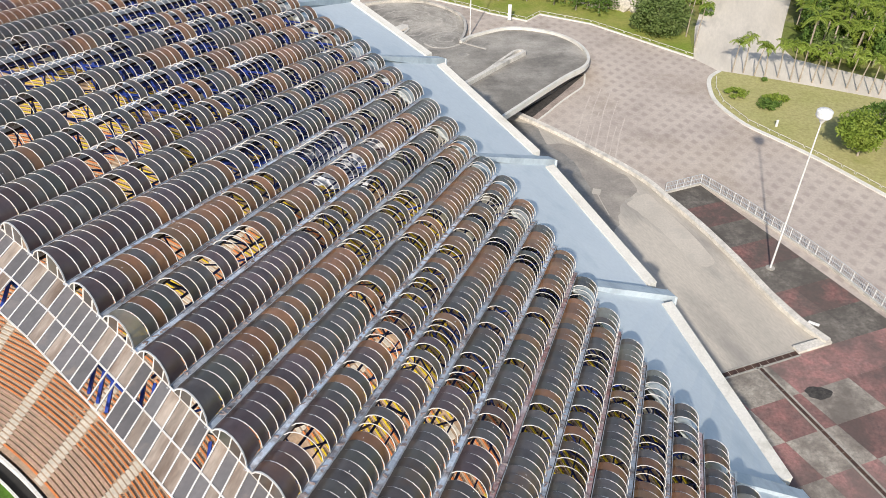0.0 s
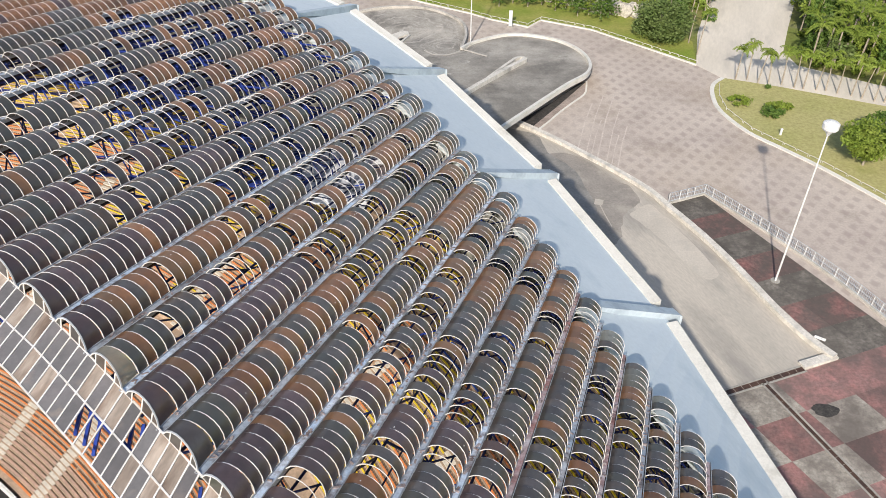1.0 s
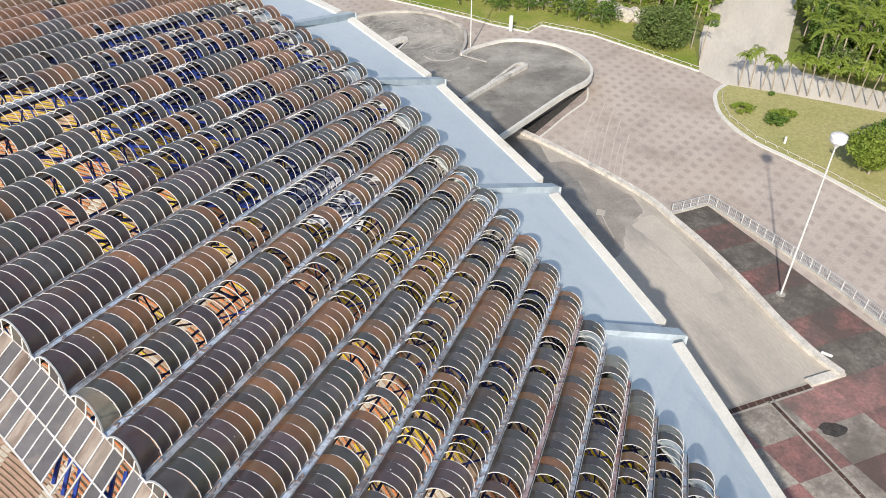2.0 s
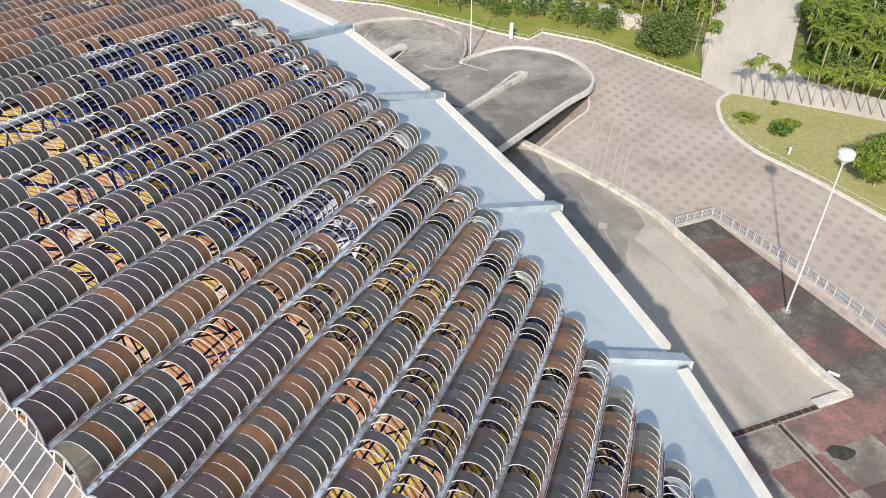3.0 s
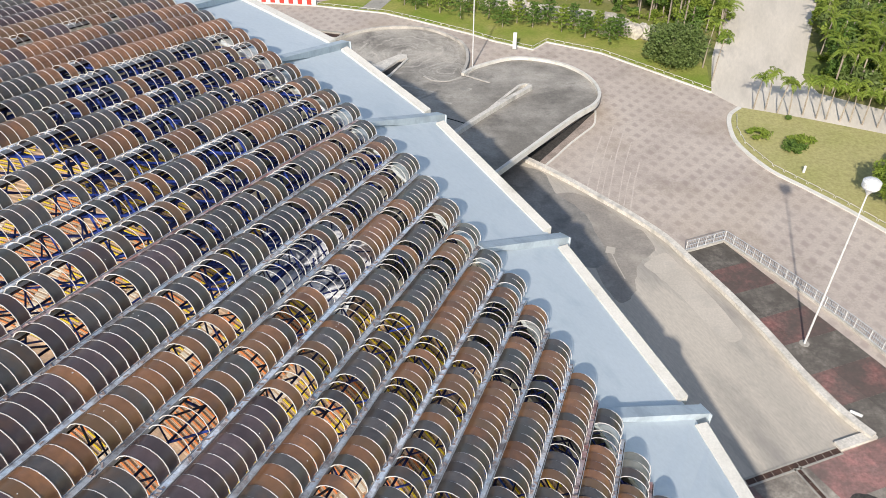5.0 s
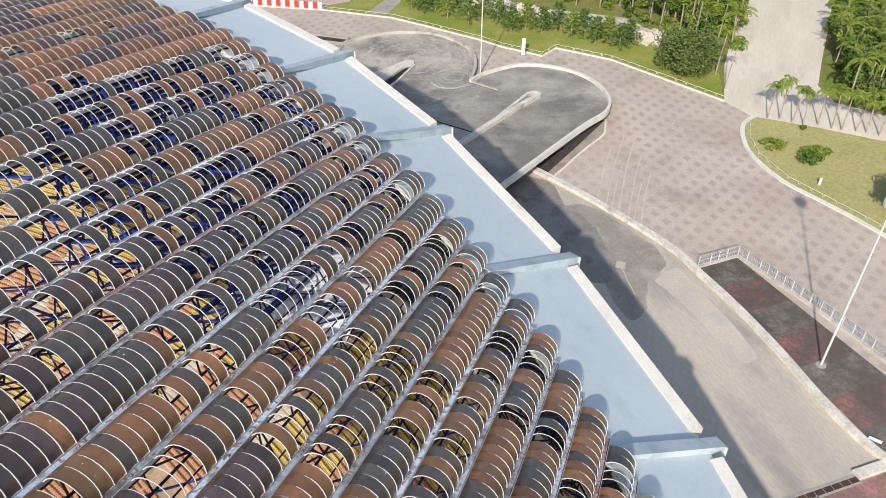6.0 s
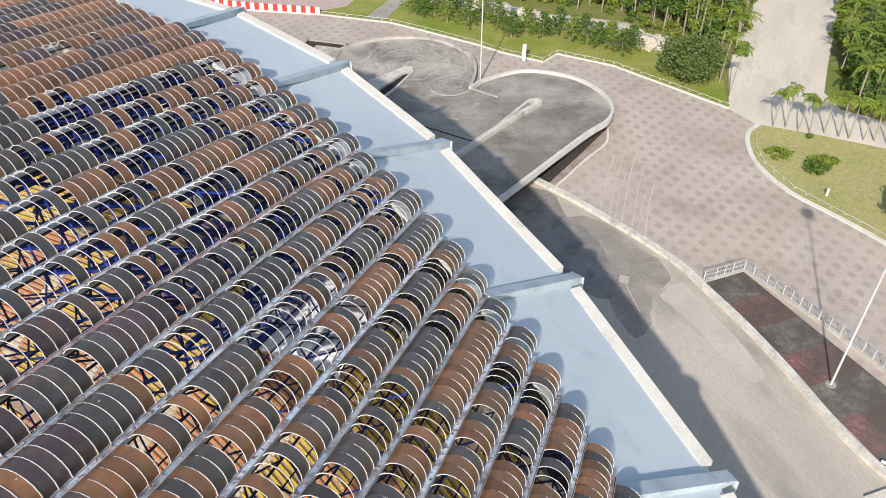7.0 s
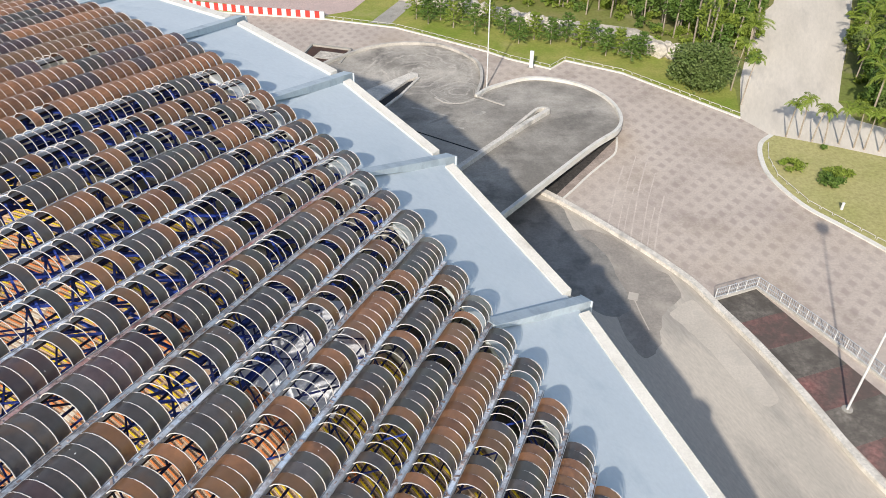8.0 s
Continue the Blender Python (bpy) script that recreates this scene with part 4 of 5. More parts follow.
for w in (-29.4, -26.8, -24.1, -21.4):
    bar("joist", sheet_at(44.1, w, -0.3) - O, sheet_at(51.8, w, -0.3) - O, 0.16, M_NAVY, board)
    for u in (45.6, 48.7, 51.6):
        top = sheet_at(u, w)
        bar("hanger", top - O - Vector((0, 0, 0.3)), Vector((top.x, top.y, roof_z(top.x, top.y) - 0.1)) - O, 0.09, M_NAVY, board)
for i in range(3):
    w = -29.4 + 2.65 * i
    for u in (45.6, 48.7, 51.6):
        bar("tie_bar", sheet_at(u, w, 0.1) - O, sheet_at(u, w + 2.65, 1.1) - O, 0.07, M_NAVY, board)


# ---- the vaulted roof ----
K_FIRST, K_LAST, K_NEAR = -27, 26, -4            # vault k lies between the gutters k - 1 and k
ARC = 8
RISE = 0.37                                      # rise of a vault as a share of its width


def arc_pts(scale=1.0):
    """The section of a vault: a flattened arch of width 1."""
    h = RISE
    rad = (0.25 + h * h) / (2 * h)
    half = math.asin(0.5 / rad)
    return [(rad * math.sin(half * (2 * i / ARC - 1)) * scale, (rad * math.cos(half * (2 * i / ARC - 1)) - rad + h) * scale) for i in range(ARC + 1)]


def shell_mesh(name, material, y0, y1, lift, thick):
    """A curved sheet with thickness; its ends are split off, so that they stay crisp."""
    v, f = [], []
    outer, inner = arc_pts(1.0 + lift), arc_pts(1.0 + lift - thick)
    n = ARC + 1

    def strip(a, b):
        o = len(v)
        v.extend(a)
        v.extend(b)
        for i in range(ARC):
            f.append((o + i, o + i + 1, o + n + i + 1, o + n + i))

    row = lambda pts, y: [(x, y, z) for x, z in pts]
    strip(row(outer, y0), row(outer, y1))
    strip(row(inner, y1), row(inner, y0))
    strip(row(inner, y0), row(outer, y0))
    strip(row(outer, y1), row(inner, y1))
    me = mesh(name, v, f, material)
    for p in me.polygons:
        p.use_smooth = True
    return me


# panel kinds
MATS = {"g": M_GREY, "p": M_PLUM, "b": M_BROWN, "w": M_PALE}


def skew_of(k):
    """How far a joint runs inwards from one side of vault k to the other."""
    return min(max(-0.25 - 0.05 * (k - 6), -0.55), -0.15)


def sheared(name, material, w, y0, y1, s0, s1, lift=0.0, thick=0.012):
    """A piece of vault of width 1 from y0 to y1; its ends run askew by s0 and s1, and lean back to stand nearly upright."""
    me = shell_mesh(name, material, 0.0, 1.0, lift, thick)
    for p in me.vertices:
        x, t, z = p.co
        q = w / (w + GUTTER)
        p.co.y = (y0 + s0 * x * q) * (1 - t) + (y1 + s1 * x * q) * t - 0.13 * z * w
    me.update()
    return me


# phase of the joints of each vault, as a share of a panel
PHASE = {-4: 0.15, -3: 0.15, -2: 0.15, -1: 0.15, 0: 0.15, 1: 0.15, 2: 0.15, 3: -0.15, 4: 0.5, 5: 0.15, 6: 0.6, 7: 0.3, 8: 0.75, 9: 0.1, 10: 0.35, 11: 0.2, 12: 0.0, 14: 0.6}
# runs of panels outwards, and the number of the first: grey, plum, brown, pale and missing (.)
RUNS = {
    -5: (60, "g15 b2 .1 b1 .2 b26"),
    -4: (54, "g6 .2 g5 .1 g6 .6 g1 .6 g2 .3 g3 .3 b10"),
    -3: (57, ".5 g1 b4 g2 .1 g1 .1 b1 .4 g1 b1 .1 b1 .3 b1 .1 b3 .1 b3 .1 b1 .3 b12"),
    -2: (50, "g4 .10 g1 .3 g2 g3 .3 b2 .3 g1 .2 b1 .2 g1 .1 b1 .1 g1 b2 .2 b5 .1 b4"),
    -1: (48, "g2 .2 g5 .2 g3 .3 g1 .1 b4 .1 b1 .4 g6 .1 g1 .1 b4 .3 g1 .2 b4"),
    0: (39, "g6 .2 g4 .3 g3 .3 g1 .4 g1 .4 g1 .1 b3 .1 g1 b6 g1 .2 b3 .3 b1 g1 .1 b2 g2"),
    1: (40, "g3 b1 g4 .1 g2 .3 g1 .4 g1 .3 b1 .1 b1 .1 g3 b1 .6 g1 .1 b5 g3 .3 b1 .1 b2 .2 b2 g3"),
    2: (36, "p3 g3 p3 .1 p1 .2 g1 .2 p3 .1 g1 .2 g2 .1 b1 .1 g1 .2 g1 .4 b2 g1 .2 b2 g2 .1 b1 g2 .2 b1 g1 .3 g4"),
    3: (35, "p3 g6 .1 p2 .1 g4 .1 g2 p5 .1 g1 .1 g3 .1 g2 .1 g1 b1 g1 .4 g4 b3 .1 b2 g1 .2 g6"),
    4: (33, "p9 b1 p4 g4 b1 .1 g2 .3 g1 .1 g3 .2 g4 .1 b1 g3 b2 g1 .1 b1 g2 .2 b1 .2 b2 .1 g5"),
    5: (31, "p3 b2 g1 b2 .1 b3 g1 b4 .1 b1 g1 .1 b1 .1 g5 .8 b1 g1 .1 b1 .1 b1 .2 g4 .1 b2 .4 g1 .2 b1 w1"),
    6: (29, "w1 g1 b1 g2 .1 g3 .1 p2 .4 b1 g1 b1 g2 .1 b3 g1 .3 b2 .4 b2 g1 .2 b6 .2 b2 g6 w2"),
    7: (28, "p3 b1 p16 .1 b1 .2 g1 .1 b1 g2 b1 g1 .3 g1 b1 g3 .3 g1 b1 .1 g4 .3 b2 g1 .1 w4"),
    8: (27, "g3 p2 b2 g2 b1 g1 b1 g2 b2 g1 b4 .2 g1 .2 g3 .2 g1 .3 g1 b1 g6 .1 g1 .1 b3 .1 b1 .1 g1 w4"),
    9: (29, "p1 b1 p3 b2 g7 .1 b1 .1 g1 b2 g5 .2 b2 .1 b1 .2 g1 b12 .3 g1 w4"),
    10: (24, "p2 .2 p3 g2 b1 g1 .1 p2 b1 .2 g1 .2 g2 .1 g1 .2 g1 .1 g1 b1 g1 .2 b2 g1 .1 b2 g1 .1 b2 g1 .3 g1 b2 .1 g2 w4"),
    11: (26, "g3 b1 .2 g1 .1 p4 .2 g1 .1 p1 .3 b1 .1 g6 b7 .2 g3 b2 .3 g1 b4 p3"),
    12: (24, "g10 .2 p3 .3 g1 .1 g4 .1 g2 .1 g2 b2 g3 b2 .2 g1 .1 b4 g1 .1 g3"),
    13: (21, "g9 .1 p3 .1 g2 .1 p1 .1 g5 .1 g3 b1 g3 .1 b1 g2 .2 b2 g1 b4 .1 b2 p1"),
    14: (20, "g18 .1 g2 .1 g1 b1 g8 b2 g1 b5 .4 g2"),
    15: (19, "g17 .3 g1 .1 b1 .1 g1 .1 g2 .1 g3 .3 g2 b2 .1 g1 w2 g1"),
    16: (18, "g21 b1 .1 g5 .1 g1 .1 b1 .1 g2 b2 w3 g2"),
    17: (16, "g22 b2 .2 b1 g1 .2 g3 .1 b1 .3 g1 w2"),
    18: (15, "g24 b3 .1 b2 .1 b1 g1 .1 g1 .1 g3"),
    19: (13, "g27 b1 .1 g1 b1 g2 .1 b1 g2"),
    20: (12, "g30 .1 w2 g2"),
}


def vault_panels(k, j0, j1):
    """The kinds of the panels j0 to j1 of vault k."""
    first, runs = RUNS.get(k, (j0, ""))
    s = "".join(run[0] * int(run[1:]) for run in runs.split())
    s = s[max(j0 - first, 0):] if first <= j0 else s[:1] * (first - j0) + s
    n = j1 - j0 + 1
    s = s[:n]
    rnd = random.Random(1000 + k)
    while len(s) < n:
        f = len(s) / n
        far = k < -4
        gap = 0.16 + 0.25 * min(f * 1.3, 1.0) if not far else 0.06
        r = rnd.random()
        if r < gap:
            c, m = ".", rnd.choice((1, 1, 2, 3))
        elif r < gap + (0.3 if not far else 0.88):
            c, m = "b" if not far or rnd.random() < 0.6 else "p", rnd.choice((1, 2, 3, 5) if not far else (2, 3, 5))
        elif f < 0.4 and rnd.random() < 0.6:
            c, m = "p", rnd.choice((2, 3, 5, 6))
        else:
            c, m = "g", rnd.choice((2, 3, 4, 6))
        s += c * m
    return s[:n - 2] + s[n - 2:n].replace(".", "g")


def vault_frame(k, u, du):
    """The matrix that lays a unit piece of vault between the gutters at u."""
    a, b = on_roof(k - 1, u), on_roof(k, u)
    e = on_roof(k - 0.5, u + du) - on_roof(k - 0.5, u)
    c = (a + b) / 2
    x = b - a
    w = x.length - GUTTER
    x.normalize()
    y = e.normalized()
    z = x.cross(y).normalized()
    y = z.cross(x)
    return c, x, y, z, w, e.dot(y), e.dot(x) / w


def frame_matrix(k, u, du, ly=None, jitter=0.0, rnd=None):
    c, x, y, z, w, ln, lean = vault_frame(k, u, du)
    if jitter:
        c = c + z * rnd.uniform(0, jitter)
    m = Matrix((x * w, y * (ly if ly else ln), z * w)).transposed().to_4x4()
    m.translation = c + z * 0.06
    return m


def end_fan(k, parent, rnd):
    """Dark glazing with white bars in the inner end of a vault, which follows the slant of the roof's edge."""
    c, x, y, z, w, ln, lean = vault_frame(k, u_in(k - 0.5), 0.2)
    along = x - y * (1.03 / (w + GUTTER))
    up = z - y * 0.13
    pts = [(px * w * 0.97, pz * w * 0.97) for px, pz in arc_pts()]
    for i in range(4):
        if rnd.random() < 0.25:
            continue
        seg = pts[2 * i:2 * i + 3]
        poly = [(seg[0][0], 0.02)] + seg + [(seg[-1][0], 0.02)]
        v = [c + along * a + up * (b + 0.06) - y * 0.03 for a, b in poly] + [c + along * a + up * (b + 0.06) - y * 0.01 for a, b in poly]
        n = len(poly)
        f = [tuple(range(n)), tuple(range(2 * n - 1, n - 1, -1))] + [(q, n + q, n + (q + 1) % n, (q + 1) % n) for q in range(n)]
        put("end_pane", mesh("end_pane", v, f, M_GREY), parent)
    for i in range(1, 4):
        a, b = pts[2 * i]
        bar("end_bar", c + along * a + up * 0.06 - y * 0.05, c + along * a + up * (b + 0.06) - y * 0.05, 0.05, M_RIB, parent)


def joints(k):
    """The numbers of the first and the last joint of vault k, and its phase."""
    ph = PHASE.get(k, 0.25)
    return math.ceil(s_of(u_in(k - 0.5) + 0.5) - ph), round(s_of(u_out(k - 0.5)) - ph), ph


def vault_pieces(k):
    """The meshes of vault k, each with the matrices at which it stands."""
    j0, j1, ph = joints(k)
    sk = skew_of(k)
    mid = u_of((j0 + j1) / 2)
    w = vault_frame(k, mid, 0.7)[4]
    rnd = random.Random(77 + k)
    kinds = vault_panels(k, j0 - 1, j1 - 1)
    out = []
    for c, material in MATS.items():
        # panels of one length serve a stretch of the vault
        for lo in range(j0, j1, 6):
            at = [j for j in range(lo, min(lo + 6, j1)) if kinds[j - j0 + 1] == c]
            if at:
                ln = u_of(lo + 3.5 + ph) - u_of(lo + 2.5 + ph)
                me = sheared("panel", material, w, 0.0, ln * 1.03, sk, sk)
                out.append(("panel", me, [frame_matrix(k, u_of(j + ph), 0.7, 1.0, 0.008, rnd) for j in at]))
        if kinds[0] == c:
            # the first panel is cut along the slanting edge
            a, b = u_in(k - 0.5), u_of(j0 + ph)
            out.append(("panel", sheared("panel", material, w, 0.0, b - a, -1.03, sk), [frame_matrix(k, a, 0.7, 1.0)]))
    rib = sheared("rib", M_RIB, w, -0.017, 0.017, sk, sk, 0.03, 0.045)
    out.append(("rib", rib, [frame_matrix(k, u_of(j + ph), 0.7, 1.0) for j in range(j0, j1)]))
    out.append(("rib", sheared("rib", M_RIB, w, -0.045, 0.045, sk, sk, 0.03, 0.045), [frame_matrix(k, u_of(j1 + ph), 0.7, 1.0)]))
    out.append(("rib", sheared("rib", M_RIB, w, -0.055, 0.035, -1.03, -1.03, 0.03, 0.045), [frame_matrix(k, u_in(k - 0.5), 0.7, 1.0)]))
    return out


def vault(k):
    thing = tagged(empty("roof_vault"), "barrel vault of grey and brown plastic sheets with gaps", "roof vault", "roof vaults")
    for name, me, places in vault_pieces(k):
        for m in places:
            put(name, me, thing, m)
    end_fan(k, thing, random.Random(177 + k))


def far_vault(k):
    """A distant vault: the same pieces joined into one mesh a kind."""
    thing = tagged(empty("roof_vault"), "distant barrel vault of mostly brown plastic sheets", "roof vault", "roof vaults")
    bins = {}
    for name, me, places in vault_pieces(k):
        v, f = bins.setdefault(me.materials[0].name, ([], []))
        for m in places:
            o = len(v)
            v += [m @ p.co for p in me.vertices]
            f += [tuple(o + q for q in t.vertices) for t in me.polygons]
    for name, (v, f) in bins.items():
        kind = "rib_set" if name == M_RIB.name else "panel_cover"
        tagged(put(kind, mesh(kind, v, f, bpy.data.materials[name]), thing), kind="stuff")


def gutter(k):
    """A steel gutter between two vaults, with a low upstand on each side."""
    a, b = u_in(k) - 0.05, u_out(k) + 0.1
    n = 14
    thing = tagged(empty("gutter_beam"), "blue-grey steel gutter with rust between roof vaults", "gutter", "gutters of the roof")
    # the channel's dark colour stands in for shade in the gaps beside the trough
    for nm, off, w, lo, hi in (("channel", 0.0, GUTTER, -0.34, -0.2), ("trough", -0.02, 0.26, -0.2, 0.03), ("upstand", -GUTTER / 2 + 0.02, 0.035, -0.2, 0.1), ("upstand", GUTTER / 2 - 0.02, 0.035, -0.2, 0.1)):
        v, f = [], []
        for i in range(n + 1):
            p = on_roof(k, a + (b - a) * i / n)
            for s, z in ((-1, lo), (1, lo), (1, hi), (-1, hi)):
                v.append(p + AC * (off + s * w / 2) + Vector((0, 0, z)))
        for i in range(n):
            for q in range(4):
                f.append((4 * i + q, 4 * i + (q + 1) % 4, 4 * i + 4 + (q + 1) % 4, 4 * i + 4 + q))
        f += [(3, 2, 1, 0), (4 * n, 4 * n + 1, 4 * n + 2, 4 * n + 3)]
        put(nm, mesh(nm, v, f, {"trough": M_GUTTER_RUST if k in (2, 13, 15, 18, 21) else M_GUTTER, "channel": M_GAP_SHADE}.get(nm, M_GALV)), thing)


def truss(k):
    """Navy steel truss below a gutter; at the far end the steel is denser and bluer."""
    a, b = u_in(k) + 0.4, u_out(k) - 0.6
    n = 14
    far = k < 4
    thing = tagged(empty("roof_truss"), "navy blue steel truss below the roof vaults", "truss", "trusses of the roof")
    at = lambda kk, i, dz: on_roof(kk, a + (b - a) * i / n, dz)
    tube("bottom_chord", [at(k, i, -2.0) for i in range(n + 1)], [0.08] * (n + 1), M_NAVY, thing, 6)
    tube("top_chord", [at(k, i, -0.42) for i in range(n + 1)], [0.09] * (n + 1), M_NAVY, thing, 6)
    for i in range(n):
        w = 0.13 if far and i > 4 else 0.085
        bar("brace", at(k, i, -0.35), at(k, i + 1, -2.0), w, M_BLUE if far else M_NAVY, thing)
        if k % 2 == 0:
            bar("post", at(k, i + 1, -0.35), at(k, i + 1, -2.0), 0.08, M_NAVY, thing)
        if ((k % 2 == 0 and (i % 2 or i > 6)) or (far and i > 5)) and not (4 <= k <= 9 and 6 < i < 12):
            # tie to the next truss at the lower chord
            bar("purlin", at(k, i + 0.5, -2.05), at(k + 1, i + 0.5, -2.05), w + 0.03, M_BLUE if (i + k) % 4 == 0 or far else M_NAVY, thing)
        if k % 2 or k < 1:
            # struts that fan out to the next truss
            bar("strut", at(k, i, -2.0), at(k + 1, i + 0.5, -0.35), w, M_BLUE if i % 3 == 0 or far else M_NAVY, thing)
            bar("strut", at(k, i, -2.0), at(k - 1, i + 0.5, -0.35), w, M_BLUE if far else M_NAVY, thing)
        if (far and i > 0) or (k > 9 and i > 8):
            bar("cross_brace", at(k, i, -0.55), at(k + 1, i + 1, -0.75), w, M_BLUE if i % 2 and k < 9 else M_NAVY, thing)
            bar("cross_brace", at(k, i + 1, -0.6), at(k + 1, i, -0.8), w, M_NAVY, thing)
    tube("side_chord", [at(k + 0.5, i, -1.2) for i in range(n + 1)], [0.06 if far else 0.05] * (n + 1), M_BLUE if far else M_NAVY, thing, 6)
    if far:
        tube("deep_chord", [at(k + 0.3, i, -2.4) for i in range(6, n + 1)], [0.16] * (n - 5), M_NAVY, thing, 6)
        tube("deep_chord", [at(k + 0.7, i, -2.9) for i in range(6, n + 1)], [0.2] * (n - 5), M_BLUE, thing, 6)


# pale lip of flat sheets along the inner edge
LIP_DROP = Vector((0, 0, -0.32))
LIP_STEP = -AX * 1.48


def lip_point(k, row):
    return on_roof(k, u_in(k)) + Vector((0, 0, 0.03)) + (LIP_STEP + LIP_DROP) * row


def lip(k):
    rnd = random.Random(k * 3 + 5)
    thing = tagged(empty("eaves_lip"), "lip of flat grey and tan sheets with white joints", "eaves", "bays of the eaves lip")
    for row in range(2):
        for c in range(4):
            if rnd.random() < 0.09:
                continue
            k0, k1 = k - 1 + c / 4 + 0.02, k - 1 + (c + 1) / 4 - 0.02
            q = [lip_point(k0, row + 0.02), lip_point(k1, row + 0.02), lip_point(k1, row + 0.98), lip_point(k0, row + 0.98)]
            v = q + [p - Vector((0, 0, 0.03)) for p in q]
            f = [(3, 2, 1, 0), (4, 5, 6, 7), (0, 1, 5, 4), (1, 2, 6, 5), (2, 3, 7, 6), (3, 0, 4, 7)]
            put("sheet", mesh("sheet", v, f, M_LIP_TAN if rnd.random() < 0.42 else M_LIP_GREY), thing)
    low = Vector((0, 0, -0.7))
    for c, d in ((0.0, 0.5), (0.5, 1.0), (0.25, 0.75)):
        bar("brace", lip_point(k - 1 + c, 0.1) + low, lip_point(k - 1 + d, 1.7) + low, 0.14, M_BLUE, thing)
    bar("lower_bar", lip_point(k - 1, 0.9) + low, lip_point(k, 0.9) + low, 0.22, M_BLUE, thing)
    for c in range(4):
        bar("joint_bar", lip_point(k - 1 + c / 4, 0), lip_point(k - 1 + c / 4, 2), 0.07, M_RIB, thing, 0.06)
    for row in range(3):
        bar("edge_bar", lip_point(k - 1, row), lip_point(k, row), 0.07, M_RIB, thing, 0.07)


# ---- lamps, fence, signs ----
def high_mast(x, y, h, head=True):
    thing = tagged(empty("lamp_mast", (x, y, 0)), "tall white lamp mast with a round white head", "street lamp", "lamp masts")
    tube("pole", [(0, 0, 0), (0, 0, h * 0.5), (0, 0, h)], [0.12, 0.1, 0.07], M_WHITE, thing, 12)
    tube("base_plate", [(0, 0, 0), (0, 0, 0.08)], [0.55, 0.55], M_CONC, thing, 12)
    tube("collar", [(0, 0, h - 0.9), (0, 0, h - 0.2)], [0.12, 0.5], M_WHITE, thing, 14)
    tube("head", [(0, 0, h - 0.2), (0, 0, h), (0, 0, h + 0.55), (0, 0, h + 0.7)], [0.7, 0.84, 0.84, 0.65], M_WHITE, thing, 20, "round white lamp head")
    tube("cap", [(0, 0, h + 0.7), (0, 0, h + 0.85)], [0.65, 0.2], M_WHITE, thing, 20)


high_mast(40.1, 71.8, 21.0)
high_mast(5.1, 140.9, 21.0)

# white railing round the plaza
rail = tagged(empty("railing"), "white steel railing with four rails on a kerb", "railing")
RAIL_LINE = smooth_line([(30.8, 87.9), (36.3, 90.1)], 3)[:-1] + smooth_line([(36.3, 90.1), (40.8, 83.5), (46.4, 74.1), (49.6, 67.2), (53.5, 57.0), (56.0, 48.0)], 4)
for i, (p, q) in enumerate(zip(RAIL_LINE, RAIL_LINE[1:])):
    for z in (0.35, 1.0, 1.7):
        bar("rail", (*p, z), (*q, z), 0.055, M_GALV, rail)
    n = max(1, int(math.hypot(q[0] - p[0], q[1] - p[1]) / 1.1))
    for j in range(n):
        t = j / n
        bar("post", (p[0] + (q[0] - p[0]) * t, p[1] + (q[1] - p[1]) * t, 0), (p[0] + (q[0] - p[0]) * t, p[1] + (q[1] - p[1]) * t, 1.65), 0.07, M_WHITE, rail)
BALUSTER = None
for p, q in zip(RAIL_LINE, RAIL_LINE[1:]):
    d = Vector((q[0] - p[0], q[1] - p[1], 0))
    for j in range(int(d.length / 0.26)):
        if BALUSTER is None:
            v, f = [], []
            bar_into(v, f, (0, 0, 0.2), (0, 0, 1.7), 0.026)
            BALUSTER = mesh("baluster", v, f, M_GALV)
        put("baluster", BALUSTER, rail, Matrix.Translation(Vector((*p, 0)) + d * ((j + 0.5) * 0.26 / d.length)))
put("kerb", ribbon("kerb_rail", RAIL_LINE, 0.5, 0.0, 0.25, M_RIM).data, rail)
bpy.data.objects.remove(bpy.data.objects["kerb_rail"])

sign = tagged(empty("sign_pylon", (13.2, 148.6, 0)), "slim white sign pylon on the plaza", "sign")
v, f = [], []
box_into(v, f, (0, 0, 1.65), (0.32, -0.08, 0), (0.04, 0.13, 0), (0, 0, 1.6))
put("panel_board", mesh("panel_board", v, f, M_WHITE), sign)
v, f = [], []
box_into(v, f, (0, 0, 0.05), (0.6, -0.15, 0), (0.1, 0.35, 0), (0, 0, 0.06))
put("foot", mesh("foot", v, f, M_CONC), sign)

bollard = tagged(empty("bollard", (52.4, 106.2, 0.14)), "short white post on the lawn", "bollard")
tube("post", [(0, 0, 0), (0, 0, 1.0)], [0.2, 0.18], M_WHITE, bollard, 10)
tube("cap", [(0, 0, 1.0), (0, 0, 1.12)], [0.24, 0.1], M_WHITE, bollard, 10)

tipped = tagged(empty("fallen_sign", (41.6, 61.8, 0.02)), "small white sign lying by the kerb wall", "sign")
v, f = [], []
box_into(v, f, (0, 0, 0.3), (0.42, -0.42, 0.1), (0.05, 0.05, 0.12), (0.02, 0.02, 0))
put("board", mesh("board", v, f, M_WHITE), tipped)
bar("stake", (0, 0, 0), (0.1, -0.1, 0.4), 0.06, M_GALV, tipped)

